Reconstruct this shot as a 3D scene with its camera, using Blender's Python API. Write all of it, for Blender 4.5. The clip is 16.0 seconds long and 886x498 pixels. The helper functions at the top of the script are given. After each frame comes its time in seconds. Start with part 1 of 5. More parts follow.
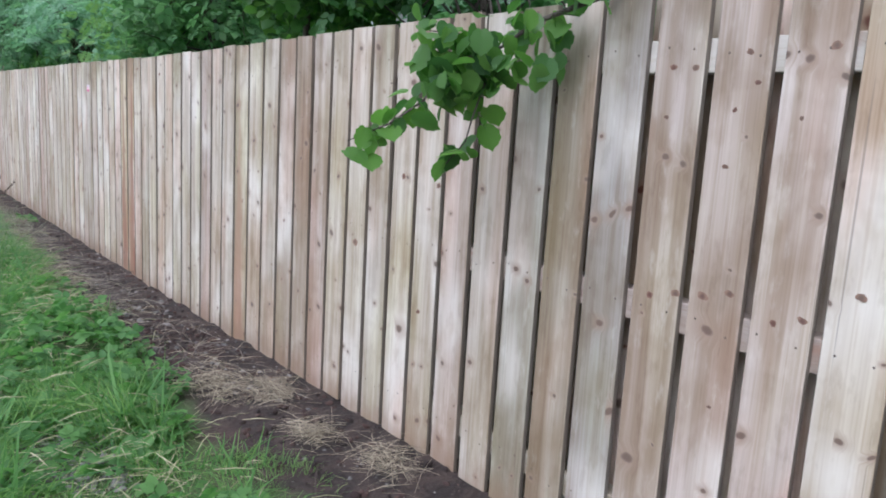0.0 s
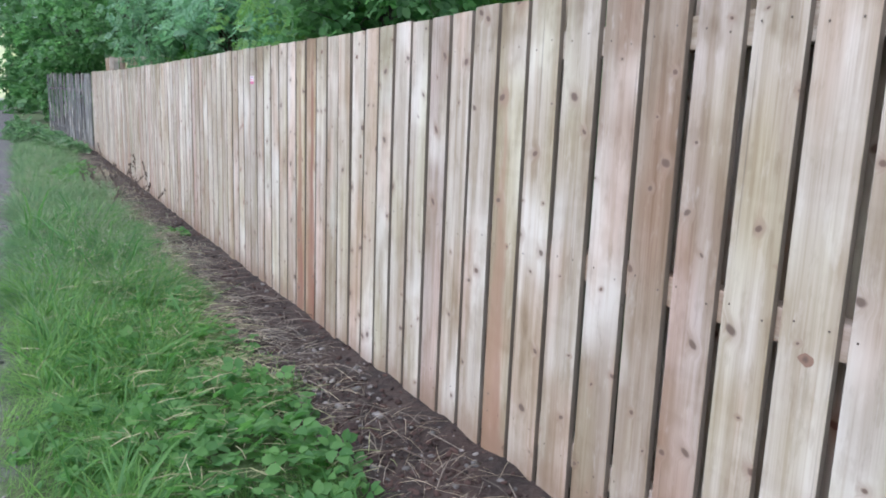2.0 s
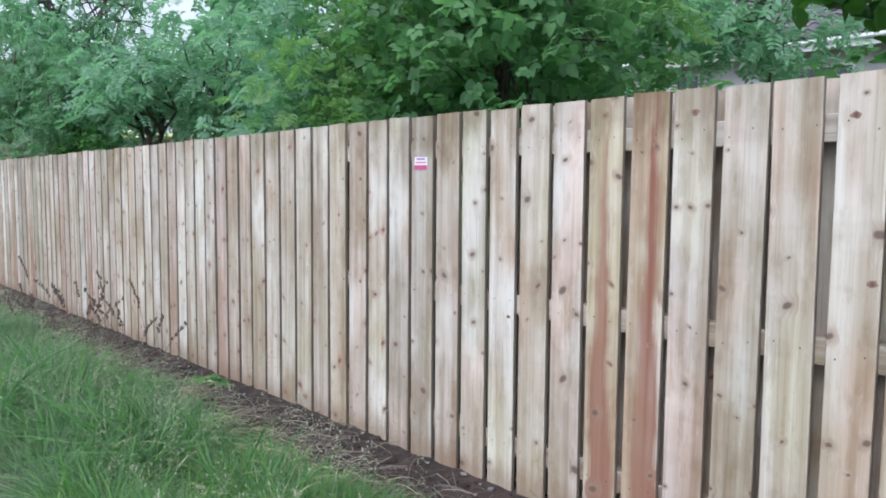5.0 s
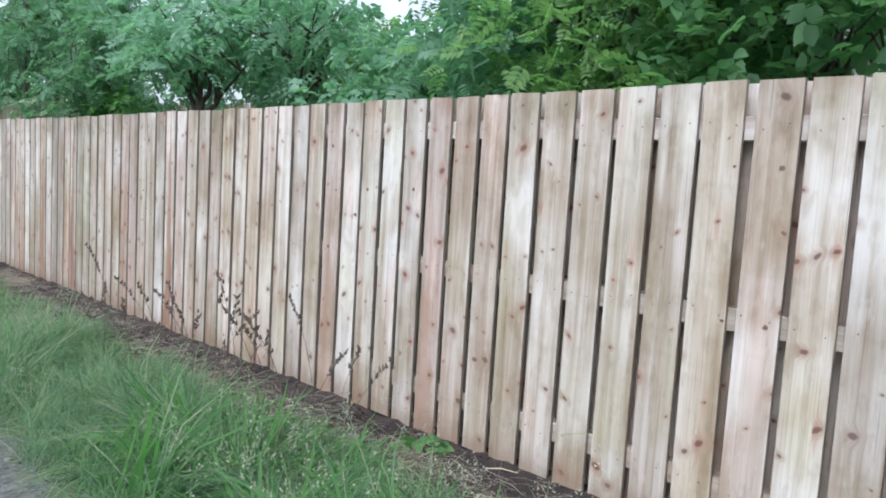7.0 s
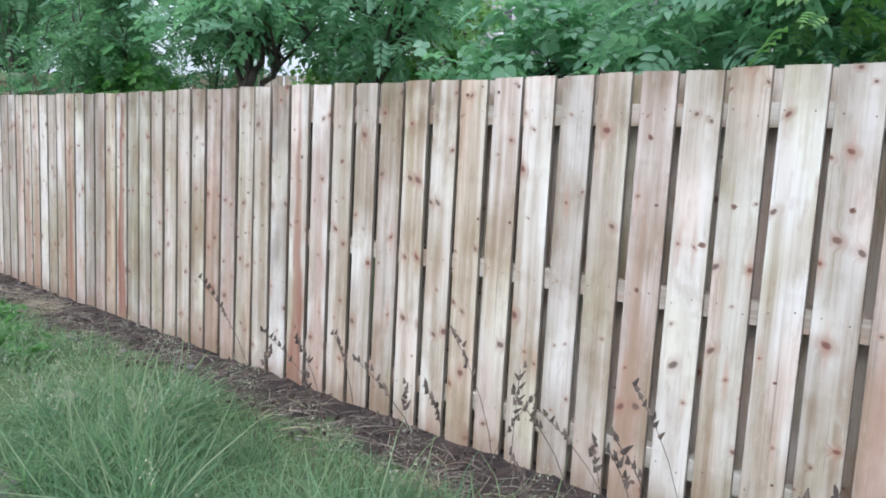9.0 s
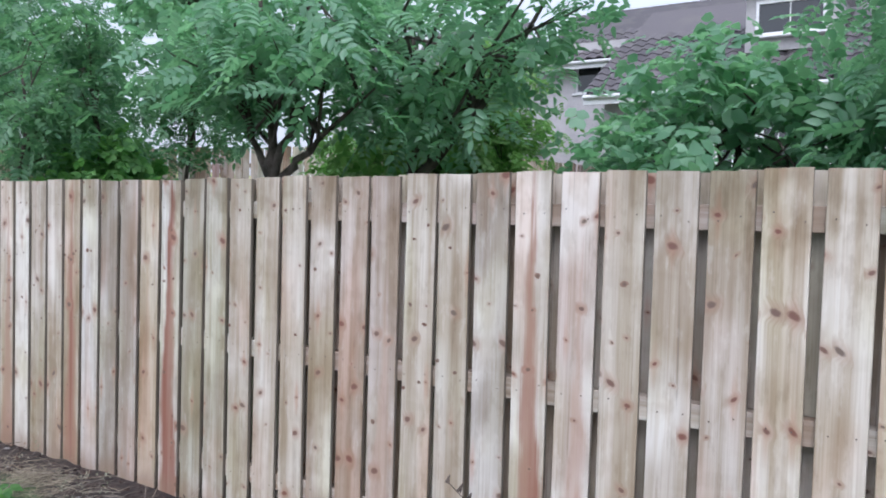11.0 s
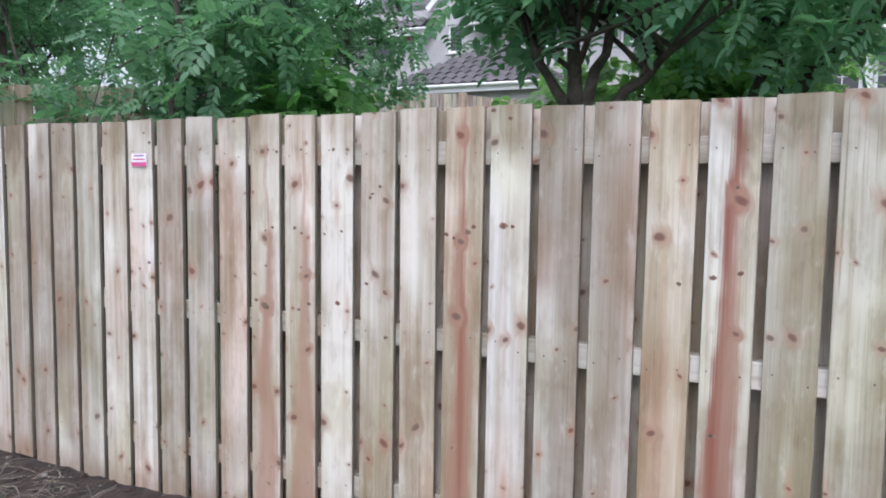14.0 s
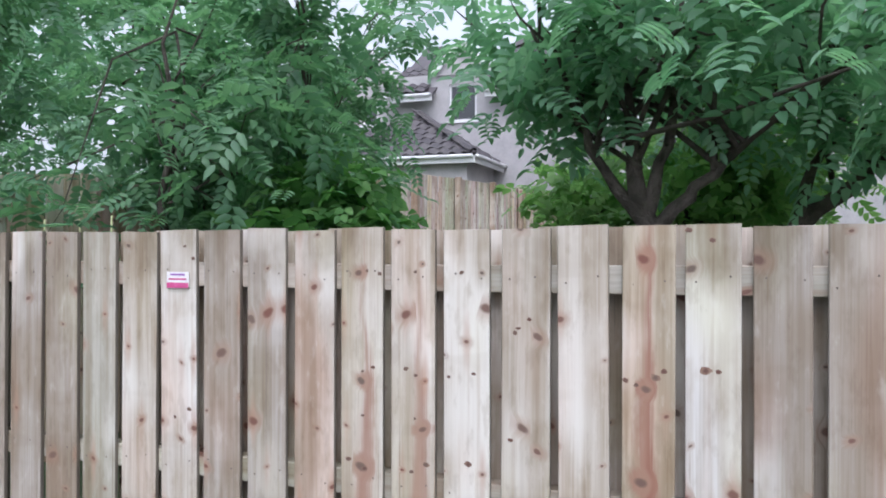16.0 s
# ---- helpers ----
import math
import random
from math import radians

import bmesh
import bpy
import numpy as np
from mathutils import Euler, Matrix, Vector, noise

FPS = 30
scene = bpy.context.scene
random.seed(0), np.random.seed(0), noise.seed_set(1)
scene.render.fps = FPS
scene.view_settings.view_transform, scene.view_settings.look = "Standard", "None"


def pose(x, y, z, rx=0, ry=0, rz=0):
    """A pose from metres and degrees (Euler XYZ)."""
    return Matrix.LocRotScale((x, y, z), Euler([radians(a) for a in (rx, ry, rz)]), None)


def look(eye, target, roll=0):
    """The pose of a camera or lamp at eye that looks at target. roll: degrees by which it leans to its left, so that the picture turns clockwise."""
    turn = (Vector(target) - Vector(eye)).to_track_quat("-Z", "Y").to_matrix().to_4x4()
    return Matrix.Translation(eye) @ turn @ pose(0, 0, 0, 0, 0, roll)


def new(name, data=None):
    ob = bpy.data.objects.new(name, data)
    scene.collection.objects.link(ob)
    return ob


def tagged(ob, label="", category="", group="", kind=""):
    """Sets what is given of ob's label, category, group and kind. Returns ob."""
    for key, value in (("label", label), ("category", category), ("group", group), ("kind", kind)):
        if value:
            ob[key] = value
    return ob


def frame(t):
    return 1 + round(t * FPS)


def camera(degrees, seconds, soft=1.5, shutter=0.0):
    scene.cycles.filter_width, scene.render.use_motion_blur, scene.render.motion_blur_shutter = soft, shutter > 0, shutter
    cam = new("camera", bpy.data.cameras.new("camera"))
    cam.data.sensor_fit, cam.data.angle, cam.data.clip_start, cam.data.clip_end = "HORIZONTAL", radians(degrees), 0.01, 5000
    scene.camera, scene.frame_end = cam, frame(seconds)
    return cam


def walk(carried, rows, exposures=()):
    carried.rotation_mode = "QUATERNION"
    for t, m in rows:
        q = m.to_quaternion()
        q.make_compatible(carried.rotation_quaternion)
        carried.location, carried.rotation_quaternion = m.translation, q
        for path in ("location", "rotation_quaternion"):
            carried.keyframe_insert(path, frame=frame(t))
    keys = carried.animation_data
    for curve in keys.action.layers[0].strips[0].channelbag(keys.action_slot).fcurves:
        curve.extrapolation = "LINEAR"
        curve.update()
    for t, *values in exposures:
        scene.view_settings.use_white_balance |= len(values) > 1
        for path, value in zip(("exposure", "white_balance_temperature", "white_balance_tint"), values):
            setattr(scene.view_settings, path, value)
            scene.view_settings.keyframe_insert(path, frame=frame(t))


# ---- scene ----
cam = camera(59.4, 16.0, 1.9)
PATH = [
    (0, (0.086, 0.207, 1.568), (1.289, 1.768, 1.224), 3.4),
    (0.5, (0.127, 0.644, 1.548), (1.305, 2.222, 1.196), 3.1),
    (1, (0.186, 1.088, 1.549), (1.283, 2.717, 1.174), 1.9),
    (1.5, (0.231, 1.545, 1.527), (1.263, 3.216, 1.147), 1.7),
    (2, (0.302, 2.062, 1.543), (1.245, 3.782, 1.156), 2.2),
    (2.1, (0.271, 2.156, 1.544), (1.193, 3.887, 1.15), 3.5),
    (2.5, (0.208, 2.552, 1.477), (1.062, 4.32, 1.096), 3.3),
    (3, (0.09, 3.011, 1.49), (1.029, 4.739, 1.124), 4.0),
    (3.5, (-0.027, 3.533, 1.485), (1.05, 5.183, 1.145), 3.5),
    (4, (-0.271, 4.008, 1.532), (1.085, 5.449, 1.24), 2.5),
    (4.5, (-0.459, 4.483, 1.52), (0.9, 5.939, 1.336), -0.0),
    (5, (-0.619, 4.949, 1.509), (0.691, 6.451, 1.338), 0.5),
    (5.2, (-0.693, 5.16, 1.511), (0.634, 6.645, 1.328), 1.0),
    (7.3, (-0.904, 7.712, 1.431), (0.485, 9.136, 1.226), 3.6),
    (7.5, (-0.92, 7.959, 1.425), (0.479, 9.372, 1.209), 3.6),
    (8, (-0.89, 8.566, 1.393), (0.532, 9.952, 1.157), 3.9),
    (8.5, (-0.917, 9.127, 1.434), (0.528, 10.484, 1.172), 3.4),
    (9, (-0.915, 9.709, 1.477), (0.561, 11.034, 1.219), 2.9),
    (9.2, (-0.872, 9.953, 1.472), (0.615, 11.268, 1.224), 2.8),
    (11.3, (-0.899, 12.312, 1.61), (0.794, 13.375, 1.541), 1.8),
    (11.5, (-0.879, 12.536, 1.595), (0.82, 13.588, 1.515), 2.1),
    (12, (-0.814, 13.08, 1.564), (0.882, 14.129, 1.423), 2.0),
    (12.5, (-0.775, 13.615, 1.539), (0.919, 14.664, 1.366), 1.8),
    (13, (-0.683, 14.149, 1.554), (1.015, 15.187, 1.358), 1.3),
    (13.5, (-0.698, 14.681, 1.529), (1.025, 15.678, 1.338), 1.0),
    (14, (-0.677, 15.198, 1.489), (1.077, 16.146, 1.323), 0.8),
    (14.5, (-0.66, 15.567, 1.572), (1.136, 16.438, 1.45), -0.2),
    (15, (-0.634, 15.849, 1.621), (1.225, 16.586, 1.575), -0.6),
    (15.5, (-0.526, 16.059, 1.691), (1.348, 16.759, 1.679), -0.7),
    (16, (-0.523, 16.269, 1.688), (1.356, 16.955, 1.696), 0.1),
]
walk(cam, [(t, look(eye, target, roll)) for t, eye, target, roll in PATH], [(0.0, -0.55, 5700, 15), (1.2, -0.40, 5700, 15), (2.5, -0.53, 5700, 15), (3.4, -0.47, 5700, 14), (4.0, -0.66, 5700, 12), (5.0, -0.57, 5700, 12), (7.5, -0.43, 5700, 12), (9.0, -0.43, 5700, 12), (11.4, -0.64, 5700, 15), (12.5, -0.52, 5800, 15), (16.0, -0.61, 5800, 15)])

# ---- light ----
world = bpy.data.worlds.new("overcast_sky")
scene.world = world
world.use_nodes = True
wt = world.node_tree
sky = wt.nodes.new("ShaderNodeTexSky")
sky.sky_type, sky.sun_disc = "NISHITA", False
sky.sun_elevation, sky.sun_rotation = radians(52), radians(-115)
sky.air_density, sky.dust_density, sky.ozone_density = 1.0, 7.0, 1.0
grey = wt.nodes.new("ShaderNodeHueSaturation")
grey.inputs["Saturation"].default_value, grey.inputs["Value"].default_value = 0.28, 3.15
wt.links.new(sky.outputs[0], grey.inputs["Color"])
cloud = wt.nodes.new("ShaderNodeMix")  # an even sheet of high cloud before the blue
cloud.data_type = "RGBA"
cloud.inputs[0].default_value, cloud.inputs[7].default_value = 0.6, (10.8, 11.3, 12.0, 1.0)
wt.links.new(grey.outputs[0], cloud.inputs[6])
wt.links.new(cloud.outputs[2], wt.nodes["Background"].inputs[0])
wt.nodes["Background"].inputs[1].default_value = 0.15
sun = new("sun", bpy.data.lights.new("sun", "SUN"))
sun.data.energy, sun.data.angle, sun.data.color = 0.7, radians(30), (1.0, 0.97, 0.93)
sun.matrix_world = look((-9, 4, 13), (0, 8, 0))


# ---- materials ----
class Nodes:
    """A node material with short calls."""

    def __init__(self, name, rough=0.8):
        self.mat = bpy.data.materials.new(name)
        self.mat.use_nodes = True
        self.t = self.mat.node_tree
        self.bsdf = self.t.nodes["Principled BSDF"]
        self.bsdf.inputs["Roughness"].default_value = rough

    def node(self, kind, **inputs):
        n = self.t.nodes.new("ShaderNode" + kind)
        for k, v in inputs.items():
            self.put(n.inputs[k.replace("_", " ")], v)
        return n

    def put(self, socket, v):
        if isinstance(v, bpy.types.NodeSocket):
            self.t.links.new(v, socket)
        else:
            socket.default_value = v

    def math(self, op, a, b=0.0, c=None):
        n = self.t.nodes.new("ShaderNodeMath")
        n.operation = op
        self.put(n.inputs[0], a)
        self.put(n.inputs[1], b)
        if c is not None:
            self.put(n.inputs[2], c)
        return n.outputs[0]

    def mix(self, f, a, b, how="MIX"):
        n = self.t.nodes.new("ShaderNodeMix")
        n.data_type, n.blend_type = "RGBA", how
        self.put(n.inputs[0], f)
        self.put(n.inputs[6], a)
        self.put(n.inputs[7], b)
        return n.outputs[2]

    def span(self, v, lo, hi, a=0.0, b=1.0):
        n = self.t.nodes.new("ShaderNodeMapRange")
        n.interpolation_type = "SMOOTHSTEP"
        for i, x in enumerate((v, lo, hi, a, b)):
            self.put(n.inputs[i], x)
        return n.outputs[0]

    def scaled(self, vec, s):
        n = self.t.nodes.new("ShaderNodeVectorMath")
        n.operation = "MULTIPLY"
        self.put(n.inputs[0], vec)
        n.inputs[1].default_value = s
        return n.outputs[0]

    def noise(self, vec, scale, detail=3.0, rough=0.55):
        return self.node("TexNoise", Vector=vec, Scale=scale, Detail=detail, Roughness=rough).outputs[0]

    def bump(self, height, strength=0.4, distance=0.004):
        b = self.node("Bump", Height=height, Strength=strength, Distance=distance)
        self.t.links.new(b.outputs[0], self.bsdf.inputs["Normal"])

    def colour(self, c):
        self.put(self.bsdf.inputs["Base Color"], c)
        return self.mat


def c4(r, g, b):
    return (r, g, b, 1.0)


def wood(name, weather=0.0, knots=0.6, red=1.0, shaded_edge=False):
    """Sawn softwood along local z; the object's own colour tints it, its alpha is the share of red heartwood."""
    m = Nodes(name, 0.5)
    brown, rust = c4(0.15, 0.11, 0.088), c4(0.18, 0.07, 0.048)
    info = m.node("ObjectInfo")
    co = m.node("TexCoord").outputs["Object"]
    rnd = info.outputs["Random"]
    base = info.outputs["Color"]
    off = m.node("CombineXYZ", X=m.math("MULTIPLY", rnd, 37.0), Y=m.math("MULTIPLY", rnd, 91.0), Z=m.math("MULTIPLY", rnd, 53.0)).outputs[0]
    add = m.t.nodes.new("ShaderNodeVectorMath")
    m.put(add.inputs[0], co)
    m.put(add.inputs[1], off)
    p = add.outputs[0]
    yz = m.node("SeparateXYZ", Vector=p)
    sep = m.node("SeparateXYZ", Vector=co)
    # knots stand in whorls: rows some 0.3 m apart, two or three across the board
    rough = m.noise(p, 55.0, 2.0)
    ACROSS, ALONG = 15.0, 3.1
    lift = m.math("MULTIPLY", m.noise(m.scaled(p, (0.0, 3.0, 0.8)), 1.0, 1.0), 0.8)
    cell = m.node("CombineXYZ", X=m.math("MULTIPLY", yz.outputs[1], ACROSS), Y=m.math("MULTIPLY_ADD", yz.outputs[2], ALONG, lift)).outputs[0]
    vor = m.node("TexVoronoi", Vector=cell, Scale=1.0, Randomness=0.72)
    vor.voronoi_dimensions = "2D"
    split = m.node("SeparateColor", Color=vor.outputs["Color"])
    chosen = m.math("GREATER_THAN", split.outputs[0], 1.0 - knots)
    gap = m.t.nodes.new("ShaderNodeVectorMath")
    gap.operation = "SUBTRACT"
    m.put(gap.inputs[0], cell)
    m.t.links.new(vor.outputs["Position"], gap.inputs[1])

    def reach(across, along):
        n = m.t.nodes.new("ShaderNodeVectorMath")
        n.operation = "LENGTH"
        m.put(n.inputs[0], m.scaled(gap.outputs[0], (across / ACROSS, along / ALONG, 0.0)))
        return n.outputs["Value"]

    size = m.math("MULTIPLY_ADD", m.math("POWER", split.outputs[1], 2.2), 0.013, 0.0042)
    near = m.math("DIVIDE", m.math("MULTIPLY_ADD", rough, 0.008, m.math("SUBTRACT", reach(0.8, 1.1), 0.004)), size)
    eye = m.math("MULTIPLY", m.span(near, 0.55, 1.25, 1.0, 0.0), chosen)
    halo = m.math("MULTIPLY", m.span(near, 0.7, 3.8, 1.0, 0.0), chosen)
    bend = m.node("CombineXYZ", Y=m.math("MULTIPLY", halo, 0.02)).outputs[0]
    add2 = m.t.nodes.new("ShaderNodeVectorMath")
    m.put(add2.inputs[0], p)
    m.put(add2.inputs[1], bend)
    q = add2.outputs[0]
    # grain, soft along the board, and slow changes of tone up its length
    broad = m.noise(m.scaled(q, (4.0, 20.0, 0.7)), 1.0, 2.0, 0.5)
    fine = m.noise(m.scaled(q, (30.0, 170.0, 3.0)), 1.0, 2.0, 0.5)
    slow = m.noise(m.scaled(p, (1.0, 2.5, 1.7)), 1.0, 2.0, 0.5)
    blot = m.noise(m.scaled(p, (3.0, 9.0, 4.5)), 1.0, 3.0, 0.6)
    col = m.mix(m.span(broad, 0.32, 0.68), m.mix(1.0, base, c4(1.12, 1.12, 1.13), "MULTIPLY"), m.mix(1.0, base, c4(0.78, 0.715, 0.64), "MULTIPLY"))
    col = m.mix(m.span(fine, 0.42, 0.72, 0.0, 0.6), col, m.mix(1.0, col, c4(0.80, 0.76, 0.71), "MULTIPLY"))
    col = m.mix(m.span(slow, 0.50, 0.66, 0.0, 0.85), col, m.mix(1.0, col, c4(0.74, 0.675, 0.59), "MULTIPLY"))
    col = m.mix(m.span(slow, 0.30, 0.48, 0.65, 0.0), col, c4(0.80, 0.765, 0.71))
    col = m.mix(m.span(blot, 0.52, 0.70, 0.0, 0.55), col, m.mix(1.0, col, c4(0.76, 0.70, 0.62), "MULTIPLY"))
    tinge = m.noise(m.scaled(p, (1.0, 4.0, 1.2)), 1.0, 1.0)
    col = m.mix(m.span(tinge, 0.52, 0.72, 0.0, 0.8), col, m.mix(1.0, col, c4(0.96, 0.975, 0.85), "MULTIPLY"))
    col = m.mix(m.span(tinge, 0.28, 0.48, 0.8, 0.0), col, m.mix(1.0, col, c4(1.04, 0.91, 0.87), "MULTIPLY"))
    crack = m.noise(m.scaled(q, (9.0, 95.0, 1.1)), 1.0, 1.0)
    col = m.mix(m.span(crack, 0.71, 0.77, 0.0, 0.5), col, c4(0.16, 0.125, 0.10))
    # fine wavering ring lines and grey handling scuffs
    rings = m.noise(m.scaled(q, (8.0, 62.0, 1.5)), 1.0, 2.0, 0.6)
    col = m.mix(m.span(rings, 0.54, 0.64, 0.0, 0.42), col, m.mix(1.0, col, c4(0.78, 0.71, 0.63), "MULTIPLY"))
    scuff = m.noise(m.scaled(p, (6.0, 21.0, 7.0)), 1.0, 4.0, 0.65)
    col = m.mix(m.span(scuff, 0.53, 0.66, 0.0, 0.5), col, m.mix(1.0, col, c4(0.74, 0.705, 0.66), "MULTIPLY"))
    col = m.mix(m.span(scuff, 0.28, 0.44, 0.2, 0.0), col, c4(0.80, 0.77, 0.725))
    # the saw's cross marks, paler and darker steps
    chatter = m.noise(m.scaled(p, (1.0, 2.0, 9.0)), 1.0, 2.0)
    col = m.mix(m.span(chatter, 0.56, 0.66, 0.0, 0.28), col, m.mix(1.0, col, c4(0.80, 0.77, 0.73), "MULTIPLY"))
    # heartwood: a wavering tongue, wide at the foot, flaring at the knots, ending in a point
    wave = m.noise(m.scaled(p, (0.0, 0.0, 2.2)), 1.0, 2.0)
    mid = m.math("MULTIPLY_ADD", m.math("SUBTRACT", wave, 0.5), 0.10, m.math("MULTIPLY_ADD", rnd, 0.05, -0.025))
    away = m.math("ABSOLUTE", m.math("SUBTRACT", sep.outputs[1], mid))
    taper = m.math("MULTIPLY_ADD", info.outputs["Alpha"], 0.035, -0.066)
    half = m.math("ADD", m.math("MULTIPLY_ADD", sep.outputs[2], taper, 0.071), m.math("MULTIPLY_ADD", halo, 0.03, m.math("MULTIPLY_ADD", blot, 0.03, -0.015)))
    heart = m.math("MULTIPLY", m.span(m.math("ADD", m.math("SUBTRACT", away, half), m.math("MULTIPLY_ADD", fine, 0.05, -0.025)), -0.022, 0.012, 1.0, 0.0), m.math("MINIMUM", m.math("MULTIPLY", info.outputs["Alpha"], 1.35), 1.0))
    heart = m.math("MULTIPLY", heart, m.span(broad, 0.25, 0.7, 1.0, 0.75))
    col = m.mix(heart, col, m.mix(m.math("MULTIPLY_ADD", m.span(broad, 0.3, 0.7), -0.35, m.span(info.outputs["Alpha"], 0.1, 0.95)), c4(0.45, 0.29, 0.205), c4(0.24, 0.085, 0.055)))
    # reddish runs above and below some knots, then the knots
    stain = m.math("MULTIPLY", m.span(reach(1.0, 0.16), 0.002, 0.02, 1.0, 0.0), m.math("MULTIPLY", chosen, m.math("GREATER_THAN", split.outputs[2], 0.6)))
    col = m.mix(m.math("MULTIPLY", stain, m.span(broad, 0.25, 0.7, 0.6 * red + 0.05, 0.2 * red)), col, c4(0.42, 0.235, 0.155))
    col = m.mix(m.math("MULTIPLY", halo, m.span(split.outputs[2], 0.0, 1.0, 0.4, 0.65)), col, m.mix(red, c4(0.32, 0.245, 0.19), c4(0.34, 0.20, 0.14)))
    col = m.mix(m.math("MULTIPLY", eye, 0.97), col, m.mix(m.math("MULTIPLY", split.outputs[2], red), brown, rust))
    # darker patches at the head of some boards
    head_dark = m.math("MULTIPLY", m.span(m.math("MULTIPLY_ADD", blot, 0.5, sep.outputs[2]), 1.70, 1.93), m.span(tinge, 0.42, 0.6, 0.0, 0.75))
    col = m.mix(head_dark, col, m.mix(1.0, col, c4(0.60, 0.56, 0.49), "MULTIPLY"))
    if weather:
        moss = m.noise(m.scaled(p, (3.0, 9.0, 3.0)), 1.0, 4.0)
        col = m.mix(m.span(moss, 0.4, 0.75, 0.0, weather), col, c4(0.16, 0.17, 0.16))
    # earth splashed on the foot
    foot = m.span(m.math("SUBTRACT", sep.outputs[2], m.math("MULTIPLY", blot, 0.2)), -0.08, 0.06, 0.55, 0.0)
    col = m.mix(foot, col, c4(0.26, 0.17, 0.11))
    if shaded_edge:  # shade of the gaps, painted into the board sides
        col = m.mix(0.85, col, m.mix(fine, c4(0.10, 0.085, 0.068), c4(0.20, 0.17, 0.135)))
    m.bump(m.math("ADD", m.math("MULTIPLY", fine, 0.5), m.math("MULTIPLY", broad, 0.7)), 0.3, 0.003)
    return m.colour(col)


def leafy(name, a, b, rough=0.45, shine=0.4):
    m = Nodes(name, rough)
    geo = m.node("NewGeometry")
    pos = geo.outputs["Position"]
    f = m.math("MULTIPLY_ADD", geo.outputs["Random Per Island"], 0.6, m.math("MULTIPLY", m.noise(pos, 1.1, 3.0), 0.45))
    col = m.mix(f, a, b)
    m.bsdf.inputs["Specular IOR Level"].default_value = shine
    m.colour(col)
    # light passes through the blades
    tr = m.node("BsdfTranslucent", Color=m.mix(1.0, col, c4(1.12, 1.32, 0.88), "MULTIPLY"))
    mixs = m.node("MixShader", Fac=0.52)
    m.t.links.new(m.bsdf.outputs[0], mixs.inputs[1])
    m.t.links.new(tr.outputs[0], mixs.inputs[2])
    m.t.links.new(mixs.outputs[0], m.t.nodes["Material Output"].inputs[0])
    return m.mat


def plain(name, a, b, scale=6.0, rough=0.8, bumpy=0.3, dist=0.01, metal=0.0):
    m = Nodes(name, rough)
    co = m.node("TexCoord").outputs["Object"]
    n1, n2 = m.noise(co, scale, 4.0), m.noise(co, scale * 11, 2.0)
    m.bsdf.inputs["Metallic"].default_value = metal
    col = m.mix(m.span(n1, 0.3, 0.7), a, b)
    col = m.mix(m.span(n2, 0.45, 0.75, 0.0, 0.3), col, m.mix(1.0, col, c4(0.6, 0.6, 0.6), "MULTIPLY"))
    if bumpy:
        m.bump(m.math("ADD", n1, n2), bumpy, dist)
    return m.colour(col)


def pieces(name, a, b, rough=0.85):
    """For heaps of small separate bits: each one its own shade."""
    m = Nodes(name, rough)
    geo = m.node("NewGeometry")
    col = m.mix(geo.outputs["Random Per Island"], a, b)
    n = m.noise(geo.outputs["Position"], 90.0, 2.0)
    return m.colour(m.mix(m.span(n, 0.4, 0.7, 0.0, 0.4), col, m.mix(1.0, col, c4(0.6, 0.58, 0.55), "MULTIPLY")))


def knot_material():
    """A dark eye that pales into the board round it."""
    m = Nodes("knot_end_grain", 0.7)
    co = m.node("TexCoord").outputs["Object"]
    d = m.t.nodes.new("ShaderNodeVectorMath")
    d.operation = "LENGTH"
    m.put(d.inputs[0], co)
    n = m.noise(co, 160.0, 3.0)
    ring = m.math("ADD", d.outputs["Value"], m.math("MULTIPLY_ADD", n, 0.008, -0.004))
    shade = m.mix(m.node("ObjectInfo").outputs["Random"], c4(0.13, 0.06, 0.045), c4(0.16, 0.11, 0.085))
    return m.colour(m.mix(m.span(ring, 0.003, 0.012), shade, c4(0.27, 0.17, 0.125)))


